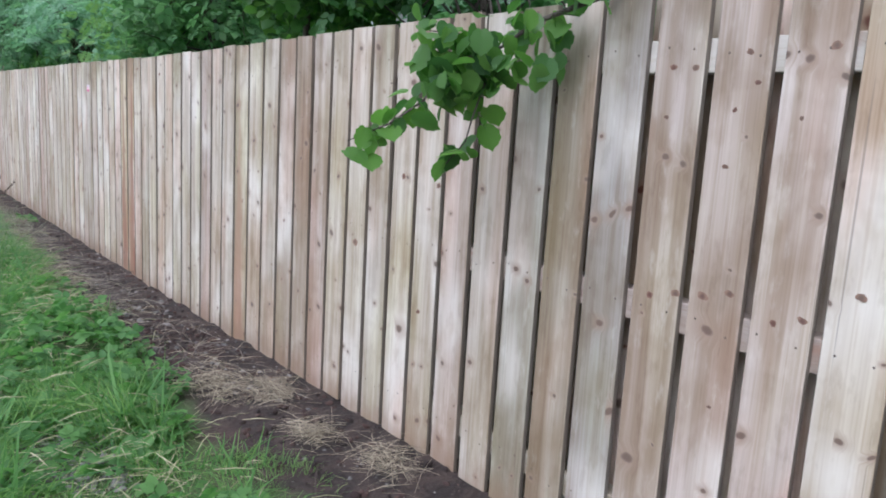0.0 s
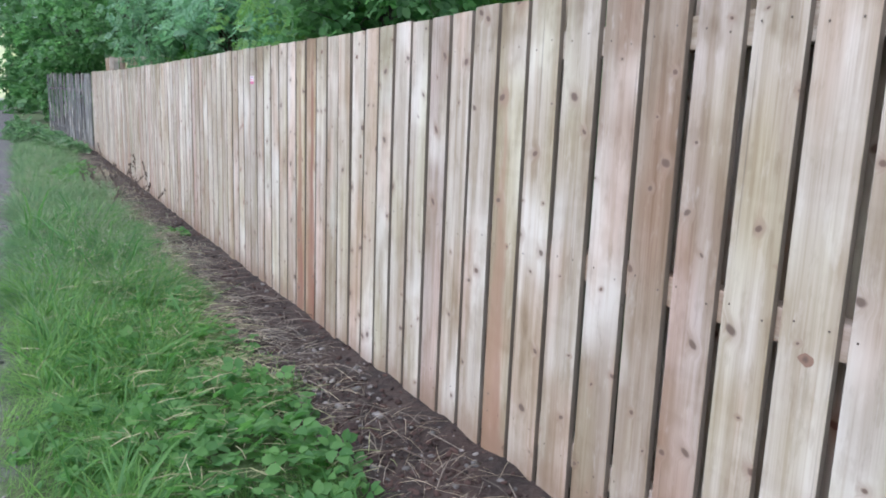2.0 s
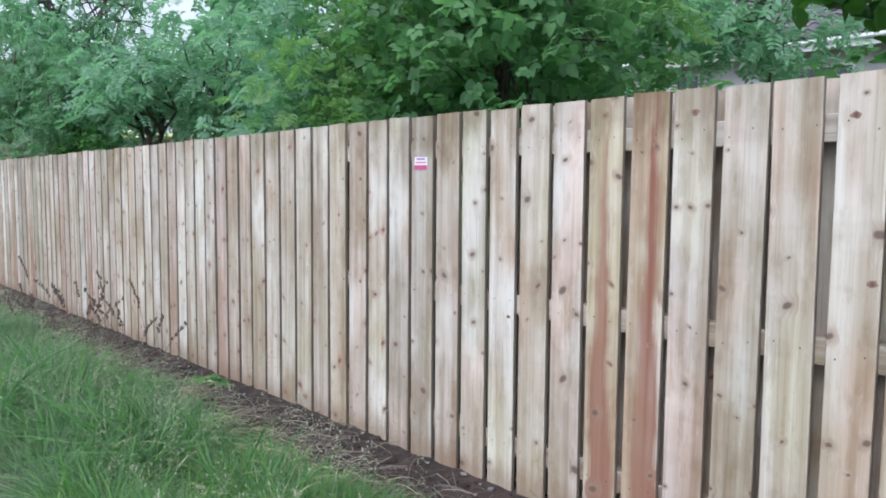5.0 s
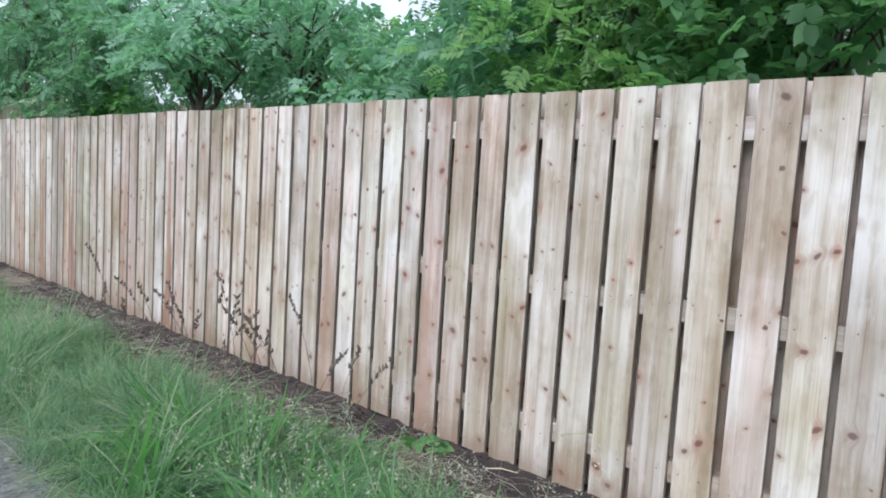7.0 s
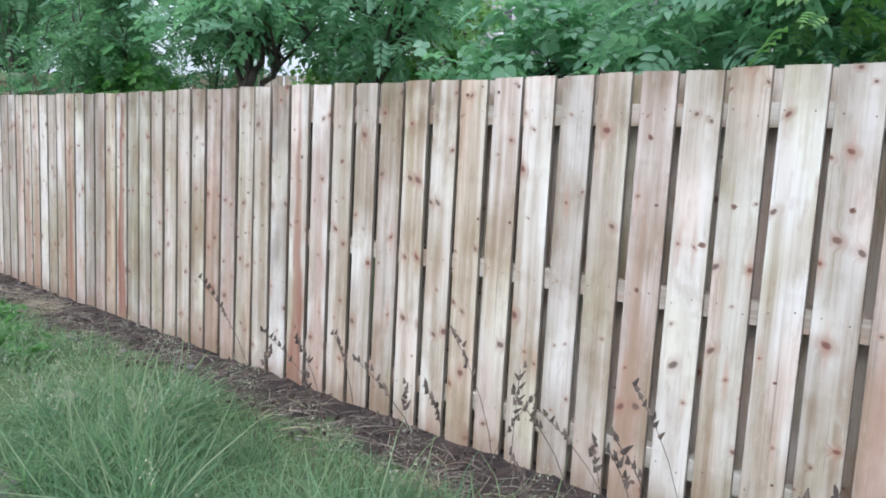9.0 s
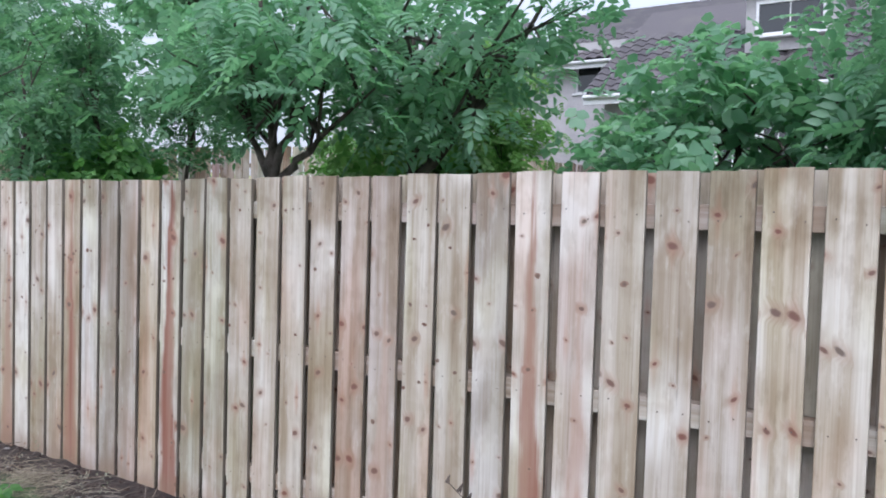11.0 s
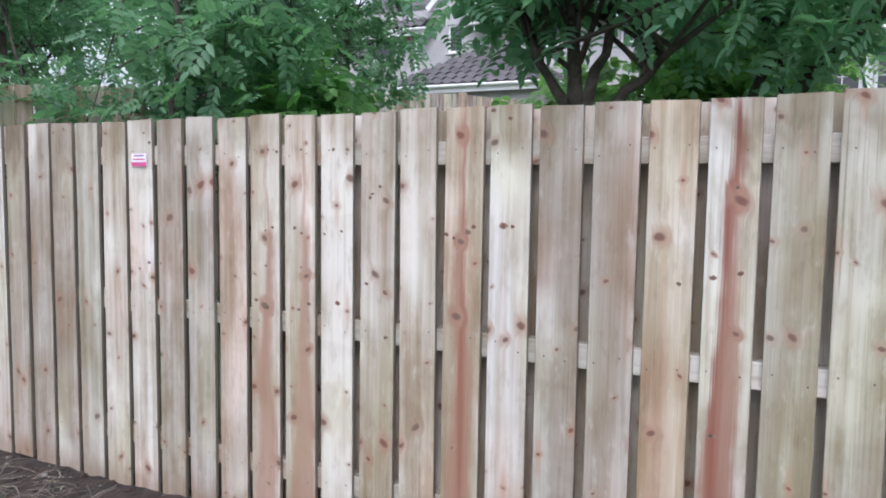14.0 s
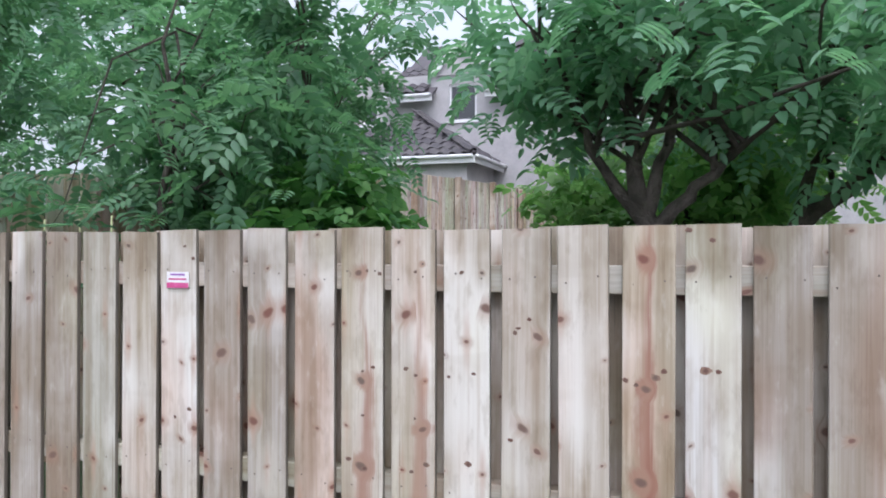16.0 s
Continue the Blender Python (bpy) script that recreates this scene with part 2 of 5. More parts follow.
def ground_material():
    """Bare soil along the fence, turf on the verge, loose gravel, then the tarmac of the lane, and far fields."""
    m = Nodes("earth_turf_and_lane", 0.9)
    pos = m.node("NewGeometry").outputs["Position"]
    sep = m.node("SeparateXYZ", Vector=pos)
    x, y = sep.outputs[0], sep.outputs[1]
    n1, n2, n3 = m.noise(pos, 1.7, 4.0), m.noise(pos, 9.0, 4.0), m.noise(pos, 60.0, 3.0)
    wob = m.math("MULTIPLY_ADD", m.math("SUBTRACT", n1, 0.5), 0.7, m.math("MULTIPLY", m.math("SUBTRACT", n2, 0.5), 0.25))
    xw = m.math("ADD", x, wob)
    xs = m.math("SUBTRACT", xw, m.span(y, 6.2, 8.6, 0.0, 0.22))
    soil = m.mix(m.span(n2, 0.35, 0.65), c4(0.020, 0.014, 0.012), c4(0.052, 0.036, 0.030))
    soil = m.mix(m.span(n1, 0.55, 0.72, 0.0, 0.6), soil, c4(0.062, 0.036, 0.029))
    soil = m.mix(m.span(n3, 0.62, 0.75, 0.0, 0.3), soil, c4(0.15, 0.12, 0.10))
    turf = m.mix(n2, c4(0.05, 0.085, 0.03), c4(0.10, 0.14, 0.055))
    turf = m.mix(m.span(n1, 0.5, 0.75, 0.0, 0.7), turf, c4(0.09, 0.07, 0.04))
    stone = m.node("TexVoronoi", Vector=pos, Scale=38.0)
    grit = m.mix(m.node("SeparateColor", Color=stone.outputs["Color"]).outputs[0], c4(0.05, 0.05, 0.052), c4(0.17, 0.165, 0.165))
    grit = m.mix(m.span(n2, 0.5, 0.8, 0.0, 0.6), grit, c4(0.06, 0.05, 0.04))
    tar = m.mix(n3, c4(0.10, 0.104, 0.113), c4(0.17, 0.175, 0.185))
    tar = m.mix(m.span(n1, 0.4, 0.65, 0.0, 0.5), tar, c4(0.075, 0.075, 0.08))
    m.put(m.bsdf.inputs["Roughness"], m.span(xw, -0.62, -0.5, 0.42, 0.9))
    col = m.mix(m.span(xw, -0.62, -0.5), tar, grit)
    col = m.mix(m.span(xw, 0.02, 0.3), col, turf)
    col = m.mix(m.span(xs, 1.18, 1.36), col, soil)
    col = m.mix(m.span(x, 2.2, 3.2), col, turf)
    col = m.mix(m.span(m.math("ADD", x, m.math("MULTIPLY", n1, 1.0)), -3.1, -2.9, 1.0, 0.0), col, turf)
    crop = m.mix(m.noise(m.scaled(pos, (0.15, 0.02, 0.0)), 1.0, 3.0), c4(0.36, 0.42, 0.16), c4(0.50, 0.53, 0.25))
    col = m.mix(m.span(y, 72.0, 76.0), col, crop)
    h = m.math("ADD", m.math("MULTIPLY", n2, 0.7), m.math("MULTIPLY", n3, 0.45))
    h = m.math("ADD", h, m.math("MULTIPLY", stone.outputs["Distance"], 0.5))
    m.bump(h, 0.8, 0.02)
    return m.colour(col)


def slate_material():
    m = Nodes("dark_concrete_pantile", 0.6)
    info = m.node("ObjectInfo")
    co = m.node("NewGeometry").outputs["Position"]
    n1 = m.noise(co, 2.2, 4.0)
    col = m.mix(info.outputs["Random"], c4(0.075, 0.068, 0.075), c4(0.125, 0.112, 0.12))
    col = m.mix(m.span(n1, 0.45, 0.75, 0.0, 0.5), col, c4(0.16, 0.15, 0.135))
    m.bump(m.noise(co, 70.0, 2.0), 0.3, 0.004)
    return m.colour(col)


def glass_material():
    m = Nodes("window_glass", 0.04)
    m.bsdf.inputs["Specular IOR Level"].default_value = 0.8
    n = m.noise(m.node("NewGeometry").outputs["Position"], 0.8, 2.0)
    return m.colour(m.mix(n, c4(0.02, 0.024, 0.028), c4(0.05, 0.055, 0.06)))


M_BOARD = wood("fresh_sawn_pine")
M_BOARD_GREY = wood("greyer_sawn_pine", knots=0.5, red=0.25)
M_EDGE = wood("shaded_board_edge", shaded_edge=True)
M_RAIL = wood("sawn_pine_rail", knots=0.35)
M_BACK = wood("older_pine_board", 0.15)
M_GREY = wood("silvered_old_board", 0.7, 0.2)
M_GROUND = ground_material()
M_NAIL = plain("rusty_nail", c4(0.10, 0.075, 0.06), c4(0.2, 0.17, 0.15), 60, 0.55, 0, metal=0.6)
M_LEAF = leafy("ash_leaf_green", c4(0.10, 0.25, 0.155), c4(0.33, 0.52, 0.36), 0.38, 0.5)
# the same ash leaf again, with shade put into its colour
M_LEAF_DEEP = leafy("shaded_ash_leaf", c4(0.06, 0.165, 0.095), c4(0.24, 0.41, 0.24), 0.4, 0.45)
M_LEAF_DARK = leafy("deep_shrub_green", c4(0.05, 0.15, 0.065), c4(0.22, 0.40, 0.18))
# young leaves; on the ash trees this bright green stands in for backlight
M_LEAF_LIGHT = leafy("young_and_backlit_green", c4(0.11, 0.245, 0.08), c4(0.31, 0.48, 0.19))
M_LIME = leafy("lime_leaf_green", c4(0.02, 0.085, 0.035), c4(0.17, 0.35, 0.065), 0.4, 0.5)
M_GRASS = leafy("verge_grass", c4(0.05, 0.13, 0.065), c4(0.27, 0.41, 0.24), 0.55, 0.3)
M_LUSH = leafy("lush_verge_grass", c4(0.05, 0.15, 0.035), c4(0.29, 0.48, 0.15), 0.5, 0.3)
M_TALL = leafy("tall_meadow_grass", c4(0.14, 0.23, 0.11), c4(0.40, 0.47, 0.31), 0.6, 0.25)
M_WEED = leafy("weed_leaf", c4(0.05, 0.16, 0.05), c4(0.19, 0.37, 0.12), 0.5, 0.35)
M_SEED = pieces("dry_seed_head", c4(0.06, 0.045, 0.04), c4(0.15, 0.115, 0.09))
M_FLUFF = pieces("pale_grass_flower", c4(0.26, 0.30, 0.19), c4(0.44, 0.45, 0.34))
M_KNOT = knot_material()
M_STRAW = pieces("dry_straw", c4(0.20, 0.165, 0.12), c4(0.56, 0.49, 0.36))
M_CUT = pieces("cut_grass", c4(0.20, 0.24, 0.10), c4(0.55, 0.52, 0.33))
M_DEBRIS = pieces("dead_stems", c4(0.07, 0.058, 0.05), c4(0.30, 0.265, 0.22))
M_STONE = pieces("pebble_grey", c4(0.09, 0.088, 0.086), c4(0.30, 0.285, 0.27))
M_CLOD = pieces("soil_clod", c4(0.018, 0.013, 0.012), c4(0.085, 0.05, 0.042), 0.95)
M_BARK = plain("tree_bark", c4(0.045, 0.038, 0.030), c4(0.12, 0.10, 0.085), 9, 0.9, 0.9, 0.02)
M_WALL = plain("pale_render", c4(0.43, 0.415, 0.425), c4(0.51, 0.49, 0.50), 3, 0.9, 0.3, 0.006)
M_WHITE = plain("white_upvc", c4(0.78, 0.78, 0.80), c4(0.84, 0.84, 0.85), 3, 0.35, 0)
M_TILE = slate_material()
M_GLASS = glass_material()
M_LABEL = plain("white_label", c4(0.8, 0.78, 0.8), c4(0.85, 0.83, 0.84), 30, 0.4, 0)
M_RED = plain("red_print", c4(0.58, 0.08, 0.24), c4(0.64, 0.11, 0.30), 30, 0.4, 0)
M_PURPLE = plain("violet_print", c4(0.30, 0.12, 0.42), c4(0.34, 0.14, 0.46), 30, 0.4, 0)


# ---- mesh helpers ----
rng = np.random.default_rng(7)


def raw_mesh(name, verts, faces, material, smooth=False):
    """A mesh from arrays: verts (n,3), faces (m,3) or (m,4)."""
    me = bpy.data.meshes.new(name)
    verts, faces = np.asarray(verts, np.float32), np.asarray(faces, np.int32)
    k = faces.shape[1]
    me.vertices.add(len(verts))
    me.vertices.foreach_set("co", verts.ravel())
    me.loops.add(faces.size)
    me.loops.foreach_set("vertex_index", faces.ravel())
    me.polygons.add(len(faces))
    me.polygons.foreach_set("loop_start", np.arange(0, faces.size, k, dtype=np.int32))
    if smooth:
        me.polygons.foreach_set("use_smooth", np.ones(len(faces), bool))
    me.update(calc_edges=True)
    me.validate()
    me.materials.append(material)
    return me


def child(name, me, parent, label="", m=None):
    ob = new(name, me)
    ob.parent = parent
    if m is not None:
        ob.matrix_basis = m
    return tagged(ob, label)


def box_bm(bm, size, centre=(0, 0, 0), bevel=0.0):
    got = bmesh.ops.create_cube(bm, size=1.0, matrix=Matrix.Translation(centre) @ Matrix.Diagonal((*size, 1)))
    if bevel:
        edges = list({e for v in got["verts"] for e in v.link_edges})
        bmesh.ops.bevel(bm, geom=edges, offset=bevel, segments=1, affect="EDGES")


def box_mesh(name, size, material, centre=(0, 0, 0), bevel=0.0):
    bm = bmesh.new()
    box_bm(bm, size, centre, bevel)
    me = bpy.data.meshes.new(name)
    bm.to_mesh(me)
    bm.free()
    me.materials.append(material)
    return me


def tube(points, radii, sides=8, seed=0):
    """Verts and quads of a tapered, slightly uneven tube."""
    pts = np.asarray(points, float)
    r = np.random.default_rng(seed)
    ang = np.linspace(0, 2 * np.pi, sides, endpoint=False)
    vs, fs = [], []
    for i, p in enumerate(pts):
        d = pts[min(i + 1, len(pts) - 1)] - pts[max(i - 1, 0)]
        d = d / (np.linalg.norm(d) + 1e-9)
        a = np.cross(d, (0.31, 0.87, 0.38))
        a /= np.linalg.norm(a) + 1e-9
        b = np.cross(d, a)
        rad = radii[i] * (1 + 0.12 * r.standard_normal(sides))
        vs.append(p + rad[:, None] * (np.cos(ang)[:, None] * a + np.sin(ang)[:, None] * b))
    for i in range(len(pts) - 1):
        for j in range(sides):
            k = (j + 1) % sides
            fs.append((i * sides + j, i * sides + k, (i + 1) * sides + k, (i + 1) * sides + j))
    return np.concatenate(vs), np.array(fs)


def join(parts):
    vs, fs, n = [], [], 0
    for v, f in parts:
        vs.append(v)
        fs.append(np.asarray(f) + n)
        n += len(v)
    return np.concatenate(vs), np.concatenate(fs)


def rotations(n, r, droop=0.0, spread=1.0, az=None):
    """Random frames (n,3,3): column 1 is the growing direction, column 2 the face's normal."""
    az = r.uniform(0, 2 * np.pi, n) if az is None else az
    el = r.normal(droop, 0.45 * spread, n)
    d = np.stack([np.cos(az) * np.cos(el), np.sin(az) * np.cos(el), np.sin(el)], 1)
    up = np.stack([r.normal(0, 0.45, n), r.normal(0, 0.45, n), np.ones(n)], 1)
    side = np.cross(d, up)
    side /= np.linalg.norm(side, axis=1)[:, None] + 1e-9
    nor = np.cross(side, d)
    return np.stack([side, d, nor], 2)


def scatter(template_v, template_f, places, frames, sizes):
    """Copies of a small template laid at the places: verts and faces."""
    n, k = len(places), len(template_v)
    v = np.einsum("nij,kj->nki", frames, template_v) * sizes[:, None, None] + places[:, None, :]
    f = template_f[None] + (np.arange(n) * k)[:, None, None]
    return v.reshape(-1, 3), f.reshape(-1, template_f.shape[1])


def leaflet(x, y, ang, length, width, z=0.0):
    """One folded pointed leaf with rounded sides: 7 verts, 6 triangles."""
    c, s = math.cos(ang), math.sin(ang)
    flat = [(0, 0, 0), (-width, 0.3, 0.10), (-0.82 * width, 0.66, 0.06), (0, 1.0, -0.12), (0.82 * width, 0.66, 0.06), (width, 0.3, 0.10), (0, 0.5, 0.0)]
    v = np.array([(x + c * a - s * b * length, y + s * a + c * b * length, z + h * length) for a, b, h in flat])
    return v, np.array([(0, 6, 1), (1, 6, 2), (2, 6, 3), (3, 6, 4), (4, 6, 5), (5, 6, 0)])


def pinnate(pairs=4):
    parts = []
    for i in range(pairs):
        y = 0.25 + 0.18 * i
        ln = 0.42 - 0.03 * i
        parts.append(leaflet(0.0, y, 1.05, ln, 0.088, -0.05 * i))
        parts.append(leaflet(0.0, y, -1.05, ln, 0.088, -0.05 * i))
    parts.append(leaflet(0.0, 0.25 + 0.18 * pairs, 0.0, 0.4, 0.08, -0.05 * pairs))
    return join(parts)


def broad_sprig():
    return join([leaflet(0, 0.05, 0.9, 0.6, 0.22), leaflet(0, 0.2, -0.9, 0.6, 0.22, -0.03), leaflet(0, 0.45, 0.5, 0.6, 0.22, -0.05), leaflet(0, 0.55, -0.4, 0.6, 0.22, -0.08)])


PINNATE, SPRIG = pinnate(), broad_sprig()


def crown_arrays(clumps, per, size, kind, seed, droop=-0.35):
    """Sprays of leaves through the outer part of each clump (x, y, z, radius, flatness)."""
    r = np.random.default_rng(seed)
    tv, tf = kind
    vs, fs, n = [], [], 0
    for cx, cy, cz, rad, flat in clumps:
        m = max(8, int(per * rad * rad))
        d = r.standard_normal((m, 3))
        d /= np.linalg.norm(d, axis=1)[:, None]
        dist = rad * np.clip(r.normal(0.78, 0.26, m), 0.1, 1.3)
        pl = np.array((cx, cy, cz)) + d * dist[:, None] * (1, 1, flat)
        v, f = scatter(tv, tf, pl, rotations(m, r, droop), r.uniform(0.65, 1.2, m) * size)
        vs.append(v)
        fs.append(f + n)
        n += len(v)
    return np.concatenate(vs), np.concatenate(fs)


def interp_line(table):
    ks, vs = zip(*table)
    return lambda y: float(np.interp(y, ks, vs))


# ---- lie of the land ----
FENCE_X = 1.87
foot_z = interp_line([(-6, 0.22), (3.4, 0.20), (5.4, 0.15), (7.4, 0.12), (9.2, 0.095), (12, 0.06), (16, 0.015), (20, -0.015), (24, -0.06), (40, -0.1), (70, 0.0)])
top_z = interp_line([(-6, 1.95), (2.9, 1.915), (4.4, 1.88), (5.8, 1.846), (7.4, 1.836), (9, 1.83), (10.5, 1.813), (12.2, 1.797), (14.2, 1.785), (16, 1.765), (18.5, 1.768), (24, 1.79)])


def land(x, y):
    z = float(np.interp(y, [-60, -6, 3.4, 5.4, 7.4, 9.2, 12, 16, 20, 24, 40, 70, 80, 330, 800], [0.3, 0.22, 0.2, 0.15, 0.12, 0.095, 0.06, 0.015, -0.015, -0.06, -0.1, 0.0, 0.2, 20.0, 30.0]))
    z -= 0.03 * float(np.interp(x, [1.0, 1.9], [1.0, 0.0]))
    z -= 0.05 * float(np.interp(x, [0.0, 0.5], [1.0, 0.0]))
    z += 0.10 * float(np.clip(x - 2.4, 0, 14))
    return z


def axis(parts):
    return np.unique(np.concatenate([np.arange(a, b + 1e-6, s) for a, b, s in parts]).round(4))


gx = axis([(-400, -40, 40), (-40, -4, 4), (-4, 0, 0.25), (0, 2.4, 0.06), (2.4, 6, 0.4), (6, 40, 4), (40, 400, 40)])
gy = axis([(-60, -4, 4), (-4, 1, 0.25), (1, 22, 0.08), (22, 40, 0.6), (40, 90, 5), (90, 800, 40)])
gv = np.zeros((len(gx), len(gy), 3))
for i, x in enumerate(gx):
    for j, y in enumerate(gy):
        z = land(x, y)
        if -0.6 < x < 2.3 and -3 < y < 26:
            soil = float(np.clip((x - 1.1) / 0.3, 0, 1))
            z += 0.016 * noise.noise((x * 3, y * 3, 1)) + (0.008 + 0.012 * soil) * noise.noise((x * 11, y * 11, 4)) + 0.006 * soil * noise.noise((x * 25, y * 25, 7))
        gv[i, j] = (x, y, z)
gi = np.arange(len(gx) * len(gy)).reshape(len(gx), len(gy))
gf = np.stack([gi[:-1, :-1], gi[1:, :-1], gi[1:, 1:], gi[:-1, 1:]], -1).reshape(-1, 4)
ground = new("ground", raw_mesh("ground", gv.reshape(-1, 3), gf, M_GROUND, True))
tagged(ground, "bare soil strip, grassy verge and worn tarmac lane edge", "ground", kind="structure")


def soil_z(x, y):
    i, j = min(np.searchsorted(gx, x), len(gx) - 1), min(np.searchsorted(gy, y), len(gy) - 1)
    return float(gv[i, j, 2])


# ---- the new board fence ----
edge_y = interp_line([(-22, -3.0), (0, 1.05), (5, 1.976), (9, 2.70), (15, 3.764), (20, 4.726), (27, 5.973), (36, 7.656), (43, 8.992), (47, 9.77), (52, 10.685), (57, 11.579), (64, 12.87), (76, 15.078), (84, 16.57), (92, 18.075), (97, 19.03), (114, 22.2)])
CREAM, PINK, GREEN, SILVER, TAN = (0.585, 0.54, 0.475), (0.53, 0.46, 0.415), (0.49, 0.468, 0.40), (0.455, 0.415, 0.375), (0.42, 0.35, 0.285)
WHITE_W, YELLOW, OCHRE = (0.70, 0.68, 0.65), (0.56, 0.50, 0.40), (0.46, 0.355, 0.26)
# boards 4-6: own grey-olive tones, lowered further for the lime's shade
special = {
    0: (YELLOW, 0), 1: (PINK, 0.1), 2: (PINK, 0), 3: (PINK, 0), 4: ((0.37, 0.345, 0.32), 0), 5: ((0.42, 0.375, 0.31), 0.05), 6: ((0.41, 0.385, 0.32), 0), 7: (CREAM, 0), 8: (PINK, 0.1), 9: (CREAM, 0), 10: (CREAM, 0.1),
    11: (CREAM, 0), 12: (CREAM, 0), 13: (CREAM, 0), 14: (PINK, 0), 15: (TAN, 0), 16: (TAN, 0), 17: (CREAM, 0), 18: (CREAM, 0), 19: (YELLOW, 0.55), 20: (CREAM, 0), 21: (CREAM, 0), 22: (PINK, 0.1), 23: (CREAM, 0),
    24: (CREAM, 0), 25: (GREEN, 0), 26: (CREAM, 0), 27: (CREAM, 0.1), 28: (CREAM, 0), 29: (GREEN, 0), 30: (PINK, 0), 31: (OCHRE, 0.85), 32: (YELLOW, 0.75), 33: (PINK, 0), 34: (CREAM, 0), 35: (WHITE_W, 0),
    36: (GREEN, 0), 37: (PINK, 0), 38: (SILVER, 0), 39: (SILVER, 0), 40: (CREAM, 0), 41: (PINK, 0.1), 42: (YELLOW, 0.1), 43: (SILVER, 0), 44: (GREEN, 0), 45: (CREAM, 0), 46: (CREAM, 0), 47: (CREAM, 0), 48: (PINK, 0),
    49: (PINK, 0.1), 50: (PINK, 0.4), 51: (SILVER, 0), 52: (WHITE_W, 0), 53: (GREEN, 0), 54: (CREAM, 0), 55: (PINK, 0.4), 56: (CREAM, 0), 57: (SILVER, 0), 58: (CREAM, 0), 59: (PINK, 0.15), 60: (YELLOW, 0.1), 61: (CREAM, 0),
    62: (CREAM, 0), 63: (SILVER, 0), 64: (SILVER, 0), 65: (CREAM, 0.1), 66: (PINK, 0.45), 67: (CREAM, 0.75), 68: (SILVER, 0), 69: (CREAM, 0), 70: (CREAM, 0), 71: (PINK, 0.35), 72: (PINK, 0.1), 73: (TAN, 0), 74: (CREAM, 0), 75: (CREAM, 0.1),
    76: (CREAM, 0), 77: (GREEN, 0), 78: (GREEN, 0), 79: (WHITE_W, 0.95), 80: (YELLOW, 0.35), 81: (SILVER, 0), 82: (SILVER, 0), 83: (WHITE_W, 0.2), 84: (YELLOW, 0.75), 85: (CREAM, 0), 86: (CREAM, 0), 87: (CREAM, 0),
    88: (CREAM, 0.62), 89: (CREAM, 0.62), 90: (TAN, 0.0), 91: (SILVER, 0), 92: (SILVER, 0), 93: (WHITE_W, 0), 94: (CREAM, 0), 95: (GREEN, 0), 96: (SILVER, 0), 97: (SILVER, 0),
}
fence = new("board_fence")
fence.location = (FENCE_X, 10.0, 0.0)
tagged(fence, "new vertical pale pine board fence beside a soil strip", "fence")
HOME = Matrix.Translation(fence.location).inverted()
rb = random.Random(5)
WIDE, THICK = 0.152, 0.02
CORE = FENCE_X + THICK / 2 - 0.0065  # middle plane of the front boards


SHAPE, FRONT = {}, {}


def board_mesh(seed, wide=WIDE, thick=THICK, length=1.0, material=M_BOARD):
    """A sawn board along z from its foot, 1 m long or as given, a little cupped and bowed, with softened arrises."""
    r = random.Random(seed)
    rows = 9
    e = 0.003
    cup = r.uniform(-0.0015, 0.0015)
    ring = [(-thick / 2 + e, -wide / 2), (-thick / 2, -wide / 2 + e), (-thick / 2 + cup, -wide / 4), (-thick / 2 + cup * 1.4, 0), (-thick / 2 + cup, wide / 4), (-thick / 2, wide / 2 - e), (-thick / 2 + e, wide / 2), (thick / 2, wide / 2), (thick / 2, -wide / 2)]
    bow, sway = r.uniform(-0.0015, 0.0015), r.uniform(-0.0012, 0.0012)
    vs, fs, n = [], [], len(ring)
    tilt = r.uniform(-0.004, 0.004)
    for k in range(rows):
        t = k / (rows - 1)
        for x, y in ring:
            z = t * length + (tilt * y / wide if k == rows - 1 else 0)
            vs.append((x + bow * math.sin(math.pi * t), y + sway * math.sin(math.pi * t), z))
    for k in range(rows - 1):
        for j in range(n):
            a, b = k * n + j, k * n + (j + 1) % n
            fs.append((a, a + n, b + n, b))
    me = bpy.data.meshes.new("board")
    top = [(rows - 1) * n + j for j in range(n)]
    me.from_pydata(vs, [], fs + [tuple(reversed(top)), tuple(range(n))])
    me.materials.append(material)
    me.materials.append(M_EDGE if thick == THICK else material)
    # both long sides get the edge wood with gap shade in its colour
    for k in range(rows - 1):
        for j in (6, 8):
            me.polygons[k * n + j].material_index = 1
    me.update()
    SHAPE[me.name] = (cup, bow, sway)
    return me


